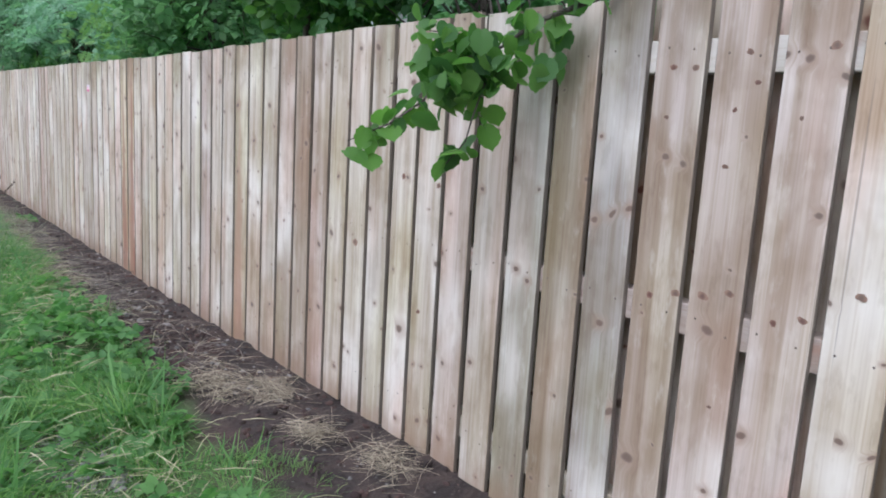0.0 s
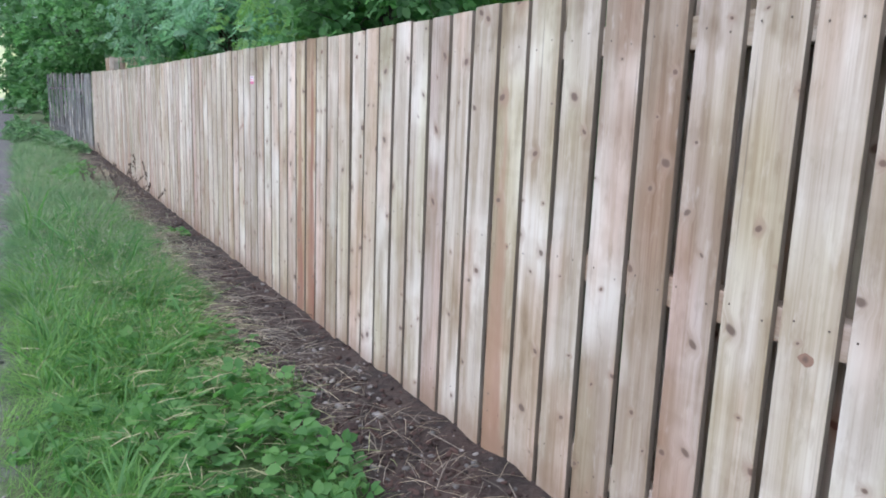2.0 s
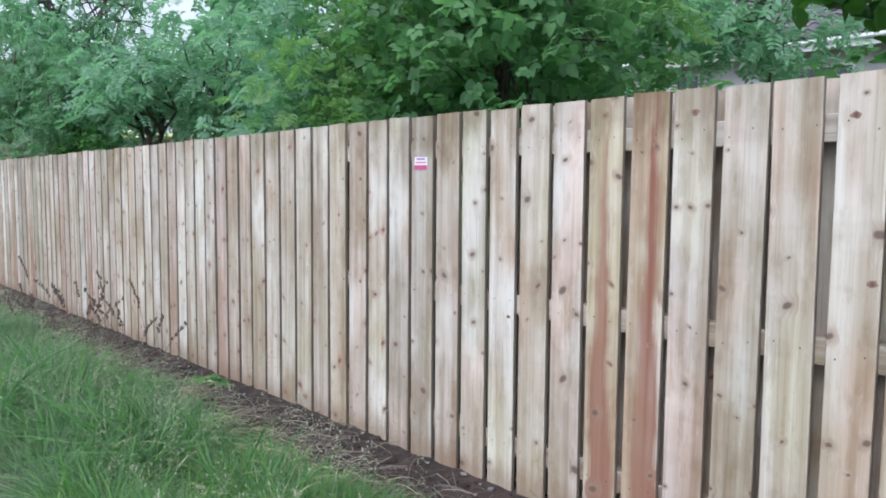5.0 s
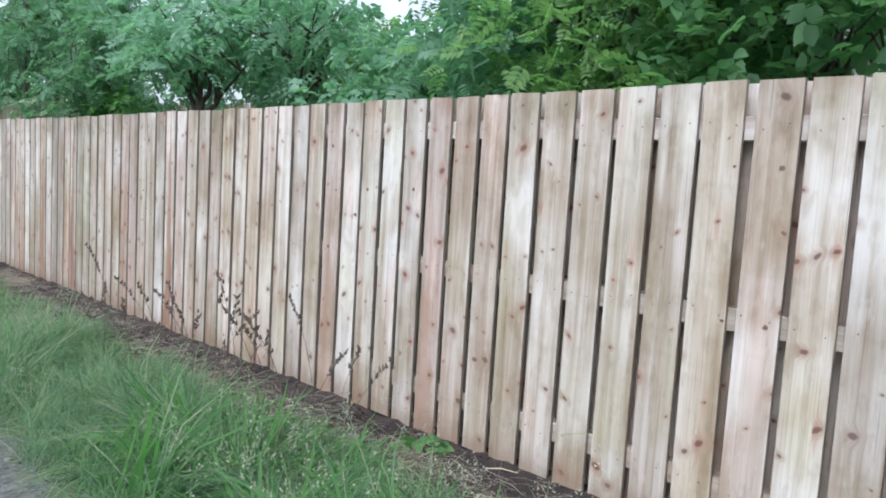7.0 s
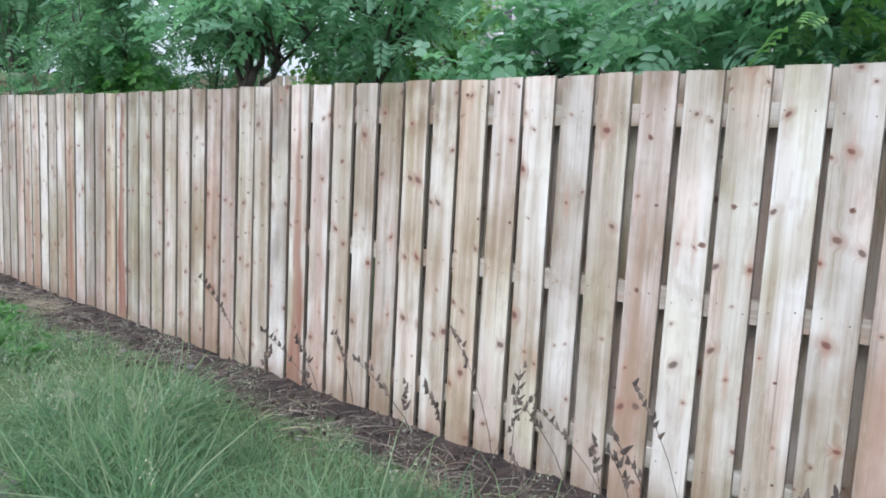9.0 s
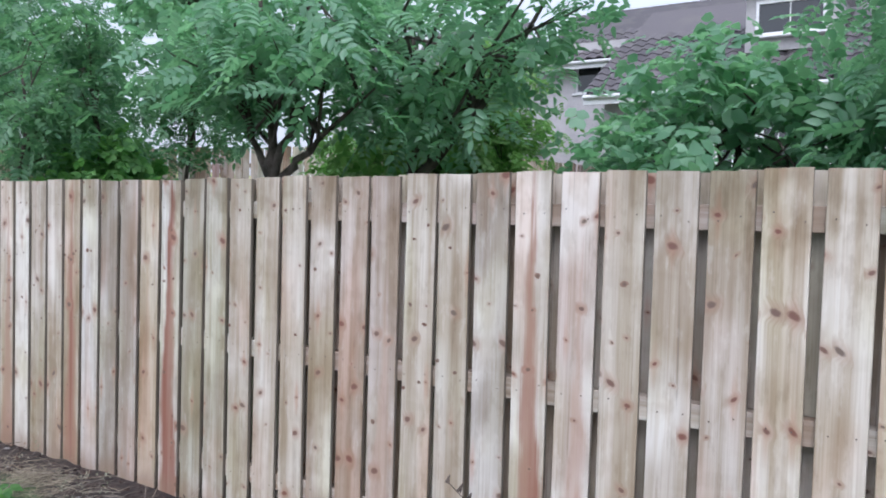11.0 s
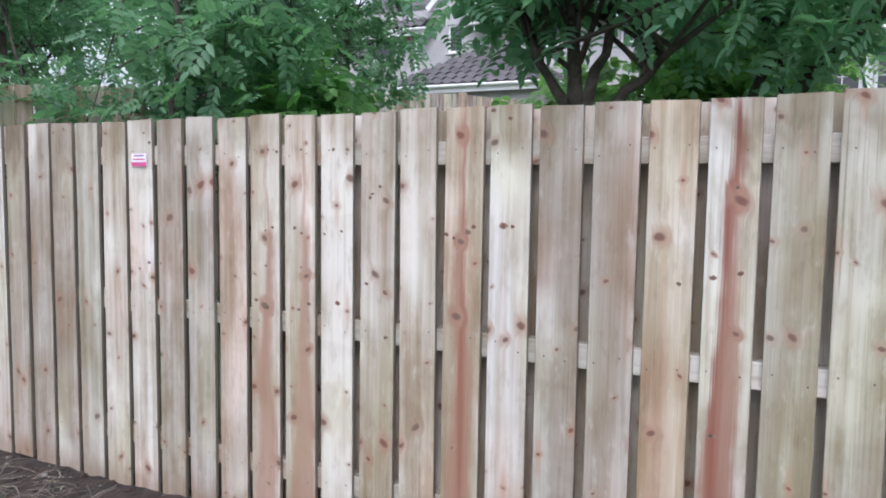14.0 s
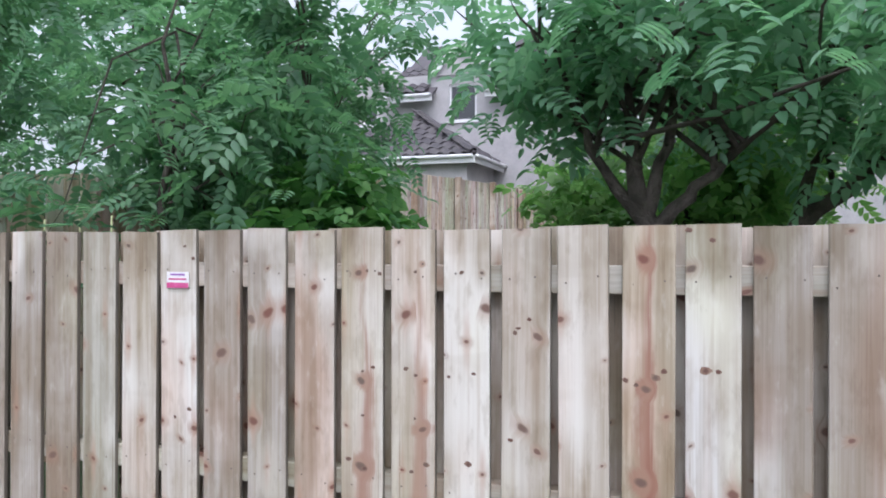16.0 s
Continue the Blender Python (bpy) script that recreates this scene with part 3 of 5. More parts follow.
BOARDS = [board_mesh(s, length=1.7) for s in range(10)]
GREYER = [board_mesh(s, length=1.7, material=M_BOARD_GREY) for s in range(10)]
nails_v, nails_f = [], []
ang = np.linspace(0, 2 * np.pi, 6, endpoint=False)
for i in range(-20, 115):
    y1 = edge_y(i)
    # even gaps: each board takes what its spacing leaves
    gap = float(np.interp(i, [0, 30, 60], [0.029, 0.030, 0.032]))
    wide = y1 - edge_y(i - 1) - gap
    yc = y1 - wide / 2 + rb.uniform(-0.0012, 0.0012)
    z0, z1 = foot_z(yc) - 0.01 + rb.uniform(-0.012, 0.012), top_z(yc) + rb.uniform(-0.006, 0.006)
    ob = child("board", (GREYER if i < 40 else BOARDS)[rb.randrange(10)], fence)
    m = pose(CORE - 0.0015 + rb.uniform(-0.001, 0.001), yc, z0, rb.uniform(-0.3, 0.3), rb.uniform(-0.08, 0.08), rb.uniform(-0.5, 0.5))
    ob.matrix_basis = HOME @ m @ Matrix.Diagonal((1, wide / WIDE, (z1 - z0) / 1.7, 1))
    FRONT[i] = (ob, z0, z1)
    # the board on the far side of the rails that closes the gap
    far = child("board", BOARDS[rb.randrange(10)], fence)
    far.matrix_basis = HOME @ pose(CORE + 0.088, yc + 0.092, z0, rb.uniform(-0.3, 0.3), 0, 180 + rb.uniform(-1, 1)) @ Matrix.Diagonal((1, 1.07, (z1 - z0) / 1.7, 1))
    far.color = (*rb.choice(((0.54, 0.50, 0.44), (0.46, 0.43, 0.38), (0.50, 0.46, 0.41))), 0)
    tint, heart = special.get(i, (rb.choice((CREAM, CREAM, PINK, SILVER, GREEN, WHITE_W)), rb.choice((0, 0, 0, 0, 0.2))))
    if 24 < i < 66 and heart < 0.3:  # blended towards one even pale tone
        tint = [0.62 * a + 0.38 * b for a, b in zip(tint, (0.60, 0.565, 0.50))]
    k = rb.uniform(0.86, 1.0) * (1.08 if 24 < i < 66 else 1.0)
    ob.color = (tint[0] * k, tint[1] * k, tint[2] * k, heart)
    for dz in (0.16, 0.86, 1.52):
        for s in (-0.045, 0.045):
            c = np.array((CORE - THICK / 2 - 0.0045, yc + s + rb.uniform(-0.012, 0.012), z1 - dz + rb.uniform(-0.02, 0.02)))
            ring = [c + (0, 0.0034 * math.cos(a), 0.0034 * math.sin(a)) for a in ang]
            n = len(nails_v)
            nails_v += ring + [c - (0.0015, 0, 0)]
            nails_f += [(n + a, n + (a + 1) % 6, n + 6) for a in range(6)]
nails = child("nail_heads", raw_mesh("nail_heads", np.array(nails_v), np.array(nails_f), M_NAIL), fence, "small dark nail heads", HOME)
nails["kind"] = "stuff"
post_me = box_mesh("post", (0.095, 0.095, 1.0), M_RAIL, (0, 0, 0.5), 0.004)
for y in np.arange(-2.2, 22.4, 2.4):
    ob = child("post", post_me, fence, m=HOME @ pose(FENCE_X + 0.158, y, foot_z(y) - 0.1) @ Matrix.Diagonal((1, 1, top_z(y) - foot_z(y) + 0.02, 1)))
    ob.color = (*CREAM, 0)
rail_me = box_mesh("rail", (0.066, 0.088, 1.0), M_RAIL, (0, 0, 0.5), 0.003)
for y in np.arange(-2.2, 22.1, 2.4):
    y2 = min(y + 2.396, 22.2)
    for dz in (0.165, 0.87, 1.52):
        a, b = Vector((CORE + THICK / 2 + 0.0335, y, top_z(y) - dz)), Vector((CORE + THICK / 2 + 0.0335, y2, top_z(y2) - dz))
        ob = child("rail", rail_me, fence)
        ob.matrix_basis = HOME @ Matrix.Translation(a) @ pose(0, 0, 0, -90 + math.degrees(math.atan2(b.z - a.z, b.y - a.y)), 0, 0) @ Matrix.Diagonal((1, 1, (b - a).length, 1))
        ob.color = (*[c * 0.82 for c in rb.choice((CREAM, GREEN, PINK))], 0)


def knots(i, *marks):
    """Larger knots of one board: across from its middle, height, radius in mm. Each a slightly raised uneven oval of end grain."""
    ob, z0, z1 = FRONT[i]
    cup, bow, sway = SHAPE[ob.data.name]
    q = random.Random(i)
    for dy, z, mm in marks:
        t = (z - z0) / (z1 - z0)
        side = abs(dy) / WIDE
        x = -THICK / 2 + cup * (1.4 - 1.6 * side if side < 0.25 else 2.0 - 4.0 * side) + bow * math.sin(math.pi * t)
        rad, wide, lean = mm * 0.00066, q.uniform(0.95, 1.7), q.uniform(-0.3, 0.3)
        ring = []
        for k in range(12):
            a = 2 * math.pi * k / 12
            w = rad * q.uniform(0.74, 1.16)
            ring.append((-0.0004, w * wide * math.cos(a) + lean * w * math.sin(a), w * math.sin(a)))
        me = bpy.data.meshes.new("knot")
        me.from_pydata(ring + [(-0.0011, 0, 0)], [], [(k, 12, (k + 1) % 12) for k in range(12)])
        me.materials.append(M_KNOT)
        child("knot", me, ob, m=Matrix.Translation((x - 0.0006, dy + sway * math.sin(math.pi * t), t * 1.7)))


knots(0, (0.004, 1.219, 14))
knots(1, (0.016, 1.11, 14), (-0.053, 1.134, 15), (-0.041, 1.77, 16), (0.015, 1.605, 8))
knots(2, (0.035, 1.131, 17), (-0.041, 1.155, 15), (0.006, 1.619, 9), (-0.018, 1.761, 12), (-0.048, 1.687, 9), (0.014, 1.476, 9), (-0.022, 0.842, 7))
knots(3, (0.017, 1.098, 16), (-0.066, 1.121, 16), (0.016, 1.725, 12), (-0.051, 1.724, 12), (0.023, 1.593, 8))
knots(9, (-0.066, 1.296, 18), (0.027, 0.78, 14))
knots(10, (-0.008, 1.308, 18))
knots(11, (-0.001, 1.527, 14))
knots(12, (-0.007, 0.98, 26))
knots(27, (0.022, 1.722, 18), (-0.052, 1.216, 18))
knots(30, (-0.004, 1.763, 20))
knots(35, (-0.046, 0.912, 12))
knots(41, (-0.032, 1.524, 15), (-0.032, 0.957, 15))
knots(42, (-0.061, 1.523, 9), (-0.066, 0.952, 10))
knots(51, (-0.014, 1.341, 15))
knots(52, (-0.009, 0.714, 8), (-0.037, 0.346, 8))
knots(53, (0.014, 1.319, 14))
knots(54, (-0.053, 1.168, 16))
knots(55, (0.016, 1.557, 18), (-0.036, 1.299, 10), (0.018, 0.957, 18), (-0.041, 0.176, 14))
knots(59, (0.048, 1.736, 12), (-0.061, 1.76, 12), (-0.06, 1.161, 13))
knots(60, (0.036, 1.725, 14), (-0.052, 1.762, 9), (-0.066, 1.158, 11))
knots(65, (-0.009, 1.377, 20))
knots(67, (-0.029, 1.383, 20))
knots(69, (0.066, 0.992, 12), (0.014, 1.477, 11), (-0.026, 0.952, 13))
knots(70, (0.03, 1.506, 10), (-0.042, 1.569, 11), (0.041, 1.219, 14), (-0.037, 1.139, 13), (0.066, 0.849, 12), (-0.018, 0.886, 11))
knots(71, (0.04, 0.67, 17))
knots(73, (0.04, 1.34, 16))
knots(74, (0.054, 1.616, 12), (0.005, 1.623, 9), (-0.025, 1.015, 11))
knots(76, (-0.001, 1.611, 12), (0.066, 1.016, 13))
knots(79, (-0.013, 1.492, 9), (0.047, 1.207, 13), (-0.033, 1.227, 13), (0.033, 0.702, 14), (-0.044, 0.468, 11))
knots(80, (-0.034, 1.181, 10))
knots(83, (-0.015, 1.343, 11), (0.002, 1.724, 11), (0.02, 1.344, 17), (0.066, 1.754, 12))
knots(84, (-0.02, 1.317, 16), (0.066, 1.304, 12), (0.035, 1.292, 9), (-0.044, 1.337, 13))
knots(86, (0.023, 1.448, 8), (-0.042, 0.887, 11), (-0.012, 1.477, 9), (0.032, 1.433, 11), (0.046, 1.093, 9))
knots(87, (0.014, 1.622, 11), (0.058, 1.282, 8), (-0.025, 1.296, 8), (-0.007, 1.003, 14))
knots(88, (-0.01, 1.622, 8), (0.023, 1.301, 10), (-0.011, 1.28, 8), (-0.008, 1.137, 7), (0.004, 0.96, 9), (-0.046, 0.989, 13))
knots(89, (-0.02, 1.624, 8), (-0.066, 1.615, 11), (-0.004, 1.283, 7), (-0.042, 1.298, 8), (-0.004, 1.133, 7), (0.048, 0.981, 12), (-0.011, 0.954, 10))
knots(93, (-0.03, 1.708, 8), (-0.066, 1.662, 9), (0.015, 1.071, 10), (-0.046, 1.103, 11))


def sticker(i, drop):
    """A small white sales label with a red foot and a violet head, its writing too small to read."""
    yc, z = edge_y(i) - WIDE / 2, top_z(edge_y(i)) - drop
    t = new("label_sticker")
    t.location = (CORE - THICK / 2 - 0.0065, yc, z)
    tagged(t, "small white label with red and violet print on a board", "label", "labels on the fence")
    child("paper", box_mesh("paper", (0.0015, 0.1, 0.06), M_LABEL, bevel=0.0004), t)
    child("red_band", box_mesh("red_band", (0.0012, 0.098, 0.02), M_RED, (-0.0012, 0, -0.02)), t, "red printed band")
    child("violet_line", box_mesh("violet_line", (0.0012, 0.065, 0.007), M_PURPLE, (-0.0012, 0, 0.02)), t, "violet printed line")
    child("red_line", box_mesh("red_line", (0.0012, 0.08, 0.006), M_RED, (-0.0012, 0, 0.003)), t, "thin red printed line")


sticker(38, 0.23)
sticker(93, 0.185)

# ---- older grey fence beyond ----
old = new("old_fence")
old.location = (1.8, 24.0, 0)
tagged(old, "old silver-grey weathered board fence standing beyond the new one", "fence")
oh = Matrix.Translation(old.location).inverted()
greys = [board_mesh(40 + s, 0.12, 0.018, 1.6, M_GREY) for s in range(4)]
for i in range(52):
    y = 22.3 + 0.13 * i
    x = FENCE_X - 0.02 - 0.034 * max(0.0, y - 22.4) ** 1.6
    ob = child("board", greys[i % 4], old, m=oh @ pose(x + rb.uniform(-0.01, 0.01), y, foot_z(y) - 0.03, rb.uniform(-1, 1), rb.uniform(-1, 1), rb.uniform(-3, 3)) @ Matrix.Diagonal((1, 1, (1.76 - foot_z(y)) / 1.6 + rb.uniform(-0.02, 0.02), 1)))
    g = rb.uniform(0.8, 1.15)
    ob.color = (0.20 * g, 0.215 * g, 0.245 * g, 0)
for dz in (0.35, 1.4):
    v, f = tube([(FENCE_X + 0.03 - 0.034 * max(0.0, y - 22.4) ** 1.6, y, foot_z(y) + dz) for y in np.linspace(22.25, 28.9, 10)], [0.035] * 10, 6)
    ob = child("rail", raw_mesh("rail", v, f, M_GREY), old, m=oh)
    ob.color = (0.2, 0.2, 0.22, 0)

# ---- garden fence across the back ----
back = new("garden_fence")
back.location = (7.0, 20.1, 0.8)
tagged(back, "weathered pale wooden garden fence with posts behind trees", "fence")
bh = Matrix.Translation(back.location).inverted()
bk = [board_mesh(60 + s, 0.118, 0.018, 1.75, M_BACK) for s in range(4)]
back_top = interp_line([(2.0, 2.05), (3.2, 2.17), (6, 2.42), (8.86, 2.72), (10.4, 2.79), (16, 3.0), (22, 3.15)])
for i in range(150):
    x = 2.05 + 0.135 * i
    y = 20.15 - 0.03 * max(0.0, x - 8.8)
    ob = child("board", bk[i % 4], back, m=bh @ pose(x, y, back_top(x) - 1.75, 0, rb.uniform(-0.5, 0.5), -90 + rb.uniform(-2, 2)))
    ob.color = (*[c * rb.uniform(1.0, 1.2) for c in rb.choice((CREAM, YELLOW, PINK, CREAM))], rb.choice((0, 0, 0.2)))
bpost = box_mesh("post", (0.09, 0.09, 1.85), M_BACK, (0, 0, 0.92), 0.004)
for x in (2.1, 3.95, 5.8, 7.35, 8.86, 10.45, 12.1, 13.8, 15.4, 17.0, 18.6, 20.2, 21.8):
    ob = child("post", bpost, back, m=bh @ pose(x, 20.08 - 0.03 * max(0.0, x - 8.8), back_top(x) - 1.83))
    ob.color = (*TAN, 0)
for dz in (0.25, 1.0, 1.55):
    v, f = tube([(x, 20.2 - 0.03 * max(0.0, x - 8.8), back_top(x) - dz) for x in np.linspace(2.0, 22.2, 18)], [0.035] * 18, 6)
    ob = child("rail", raw_mesh("rail", v, f, M_BACK), back, m=bh)
    ob.color = (*TAN, 0)

# ---- trees and shrubs ----
def tree(name, label, x, y, crown, clumps, kind, size, per, material, seed, trunk_r=0.07, stems=None, low=None, droop=-0.35, extra=()):
    """Trunk with limbs that reach into clumps of leaf sprays. crown: radius, centre height, half height above the ground level."""
    r = np.random.default_rng(seed)
    rad, zc, hz = crown
    g = land(x, y)
    top = new(name)
    top.location = (x, y, g)
    tagged(top, label, "tree" if "tree" in name else "shrub")
    home = Matrix.Translation((-x, -y, -g))
    cl = []
    for _ in range(clumps):
        d = r.standard_normal(3)
        d /= np.linalg.norm(d)
        k = r.uniform(0.25, 1.0) ** 0.5
        cz = zc + d[2] * hz * k
        cr = r.uniform(0.34, 0.62) * (0.7 + 0.25 * rad)
        if low is not None and cz - 0.6 * cr < low:
            cz = low + 0.6 * cr + r.uniform(0, 0.3)
        cl.append((x + d[0] * rad * k, y + d[1] * rad * k, cz, cr, 0.7))
    cl += [(*e, 0.7) for e in extra]
    cl = [c for c in cl if c[0] - c[3] > FENCE_X + 0.25 or c[1] > 22.5]
    forks = stems or [((x, y, g - 0.1), (x + r.uniform(-0.1, 0.1), y + r.uniform(-0.1, 0.1), zc - 0.5 * hz), (x, y, zc + 0.6 * hz))]
    parts = []
    for s, pts in enumerate(forks):
        p = np.array(pts, float)
        t = np.linspace(0, 1, 9)
        ip = np.stack([np.interp(t, np.linspace(0, 1, len(p)), p[:, i]) for i in range(3)], 1)
        ip[1:-1] += r.normal(0, 0.02, (7, 3))
        parts.append(tube(ip, trunk_r * (1 - 0.78 * t) * (1.0 if s == 0 else 0.55), 8, seed + s))
    child("trunk", raw_mesh("trunk", *join(parts), M_BARK, True), top, m=home)
    limbs = []
    for n, c in enumerate(cl):
        f = np.array(forks[n % len(forks)], float)
        k = r.uniform(0.45, 0.95)
        a = np.array([np.interp(k, np.linspace(0, 1, len(f)), f[:, i]) for i in range(3)])
        b = np.array(c[:3])
        mid = (a + b) / 2 + r.normal(0, 0.08, 3) + (0, 0, 0.08)
        limbs.append(tube([a, mid, b, b + (b - a) * 0.15], [trunk_r * 0.25, trunk_r * 0.17, trunk_r * 0.09, 0.002], 5, seed + n))
    if limbs:
        child("branchwork", raw_mesh("branchwork", *join(limbs), M_BARK, True), top, m=home)
    child("crown", raw_mesh("crown", *crown_arrays(cl, per, size, kind, seed, droop), material), top, m=home)
    return top


ASH = "green ash tree with feathery pinnate leaves behind the fence"
THICKET = "dense dark green shrub growing behind the fence"
tree("ash_tree", "multi-stemmed green ash tree with low fork behind the fence", 3.72, 16.6, (0.86, 2.9, 0.95), 28, PINNATE, 0.29, 95, M_LEAF, 11, 0.075,
     [((3.72, 16.64, 0.0), (3.73, 16.65, 1.85), (3.75, 16.7, 2.15), (3.78, 16.78, 2.55), (3.85, 17.0, 3.5)), ((3.72, 16.66, 1.8), (3.75, 16.88, 2.1), (3.75, 17.05, 2.42), (3.7, 17.3, 2.95)), ((3.72, 16.62, 1.8), (3.75, 16.42, 2.04), (3.8, 16.2, 2.22), (3.9, 15.75, 2.6)), ((3.73, 16.65, 1.9), (3.82, 16.55, 2.35), (3.9, 16.4, 3.5))], low=2.35,
     extra=[(4.0, 17.75, 3.1, 0.28), (3.9, 17.6, 2.85, 0.22), (3.0, 15.9, 2.7, 0.4), (3.1, 15.5, 2.9, 0.4), (3.2, 16.2, 2.95, 0.35), (2.9, 15.7, 2.45, 0.3), (3.0, 15.3, 2.6, 0.35)])
tree("ash_tree", ASH, 4.6, 15.95, (0.9, 2.75, 0.95), 24, PINNATE, 0.29, 90, M_LEAF, 12, 0.07,
     [((4.65, 16.1, 0.1), (4.58, 15.95, 1.75), (4.5, 15.62, 2.07), (4.5, 15.14, 2.5), (4.4, 14.6, 3.2)), ((4.56, 15.9, 1.8), (4.5, 15.75, 2.3), (4.4, 15.7, 2.9))], low=2.05,
     extra=[(4.0, 14.9, 3.0, 0.5), (3.7, 14.6, 3.3, 0.5), (3.9, 14.2, 3.5, 0.45), (3.5, 14.9, 3.5, 0.5), (4.3, 14.4, 3.1, 0.4), (4.1, 13.9, 3.7, 0.4), (4.3, 15.0, 2.6, 0.35), (4.0, 14.2, 3.0, 0.32), (4.1, 14.4, 2.78, 0.28), (4.3, 14.75, 2.7, 0.3), (4.2, 14.6, 3.0, 0.3)])
tree("shrub", "light green young bush in front of the garden fence", 5.7, 17.3, (0.34, 1.95, 0.5), 16, SPRIG, 0.15, 260, M_LEAF_LIGHT, 47, 0.03)
tree("ash_tree", ASH, 6.2, 16.1, (0.6, 2.6, 0.85), 30, PINNATE, 0.24, 140, M_LEAF_LIGHT, 41, 0.05)
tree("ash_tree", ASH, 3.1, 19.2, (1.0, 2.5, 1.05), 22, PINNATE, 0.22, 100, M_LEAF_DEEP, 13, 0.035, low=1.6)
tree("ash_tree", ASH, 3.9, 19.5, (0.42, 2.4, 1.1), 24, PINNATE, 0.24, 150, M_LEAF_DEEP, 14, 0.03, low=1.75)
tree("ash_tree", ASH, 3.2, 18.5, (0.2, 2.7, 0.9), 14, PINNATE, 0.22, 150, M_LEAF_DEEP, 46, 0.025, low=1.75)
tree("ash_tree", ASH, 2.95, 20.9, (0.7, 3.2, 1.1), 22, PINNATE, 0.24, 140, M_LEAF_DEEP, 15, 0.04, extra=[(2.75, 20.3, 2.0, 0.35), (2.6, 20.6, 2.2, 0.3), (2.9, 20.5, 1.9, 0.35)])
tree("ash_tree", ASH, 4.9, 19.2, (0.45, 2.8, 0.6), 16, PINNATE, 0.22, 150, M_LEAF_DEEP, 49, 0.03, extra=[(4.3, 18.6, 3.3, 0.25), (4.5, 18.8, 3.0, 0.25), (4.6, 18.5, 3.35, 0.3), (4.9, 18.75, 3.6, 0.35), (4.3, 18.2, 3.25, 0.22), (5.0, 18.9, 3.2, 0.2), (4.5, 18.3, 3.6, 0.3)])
tree("shrub", "bright green low bush against the garden fence", 3.35, 18.35, (0.3, 1.75, 0.42), 14, SPRIG, 0.15, 320, M_WEED, 52, 0.03)
tree("shrub", "low green shrub under the ash trees", 5.5, 16.6, (0.75, 1.95, 0.5), 30, SPRIG, 0.16, 240, M_LEAF_LIGHT, 43, 0.04)
tree("shrub", "green garden shrub in front of the house", 4.5, 13.15, (0.95, 2.0, 0.75), 36, SPRIG, 0.17, 270, M_LEAF, 17, 0.05)
tree("ash_tree", ASH, 4.0, 11.2, (1.3, 2.7, 1.15), 44, PINNATE, 0.25, 140, M_LEAF, 18, 0.06)
tree("shrub", THICKET, 3.5, 9.0, (1.15, 2.5, 1.4), 46, SPRIG, 0.16, 270, M_LEAF_DARK, 20, 0.05)
tree("young_tree", "light green young tree behind the fence", 3.2, 10.1, (0.65, 2.45, 0.9), 20, PINNATE, 0.19, 250, M_LEAF_LIGHT, 21, 0.035)
tree("shrub", THICKET, 3.7, 6.6, (1.1, 1.45, 0.5), 30, SPRIG, 0.16, 270, M_LEAF_DARK, 22, 0.05)
tree("shrub", THICKET, 3.5, 4.4, (1.15, 2.4, 1.4), 44, SPRIG, 0.16, 270, M_LEAF_DARK, 23, 0.05)
tree("ash_tree", ASH, 5.5, 10.0, (1.1, 3.3, 1.3), 34, PINNATE, 0.28, 95, M_LEAF_LIGHT, 24, 0.08)
tree("ash_tree", ASH, 7.6, 9.1, (1.0, 3.3, 0.8), 26, PINNATE, 0.25, 120, M_LEAF, 48, 0.04, low=2.6)
tree("ash_tree", ASH, 5.8, 4.6, (1.6, 3.6, 1.5), 40, PINNATE, 0.28, 95, M_LEAF, 25, 0.08)
tree("ash_tree", ASH, 6.6, 11.5, (1.25, 3.5, 1.3), 36, PINNATE, 0.24, 130, M_LEAF, 26, 0.07)
tree("shrub", THICKET, 3.4, 0.4, (1.1, 2.6, 1.4), 26, SPRIG, 0.16, 220, M_LEAF_DARK, 27, 0.05)
BEYOND = "tall dark green tree beyond the end of the fence"
tree("ash_tree", BEYOND, 4.0, 22.9, (1.6, 2.9, 2.2), 34, PINNATE, 0.26, 130, M_LEAF, 28, 0.1)
tree("ash_tree", BEYOND, 6.0, 25.4, (1.8, 5.2, 2.0), 40, PINNATE, 0.34, 75, M_LEAF, 50, 0.12)
tree("ash_tree", BEYOND, 4.5, 24.6, (1.7, 4.8, 1.9), 34, PINNATE, 0.34, 75, M_LEAF, 51, 0.12)
tree("ash_tree", BEYOND, 3.3, 25.6, (1.4, 3.3, 1.8), 46, SPRIG, 0.24, 140, M_LEAF_DARK, 29, 0.1, low=2.1)
tree("ash_tree", BEYOND, 2.9, 29.6, (1.6, 3.4, 2.0), 46, SPRIG, 0.26, 130, M_LEAF_DARK, 30, 0.1, low=2.2)
tree("ash_tree", BEYOND, 2.4, 33.5, (1.9, 2.8, 2.8), 46, SPRIG, 0.3, 110, M_LEAF_DARK, 31, 0.12)
tree("ash_tree", "tall dark green tree leaning over the lane", 2.0, 39.0, (2.4, 3.0, 3.2), 50, SPRIG, 0.36, 90, M_LEAF_DARK, 32, 0.14)
tree("ash_tree", "tall dark green tree far along the lane", 1.6, 47.0, (2.8, 3.4, 3.6), 46, SPRIG, 0.5, 55, M_LEAF_DARK, 33, 0.16,
     extra=[(-0.6, 46.0, 5.9, 1.1), (-1.6, 46.0, 6.7, 1.2), (-2.8, 46.5, 7.3, 1.2), (-3.6, 46.5, 8.0, 1.1), (-1.0, 46.2, 7.6, 1.2)])
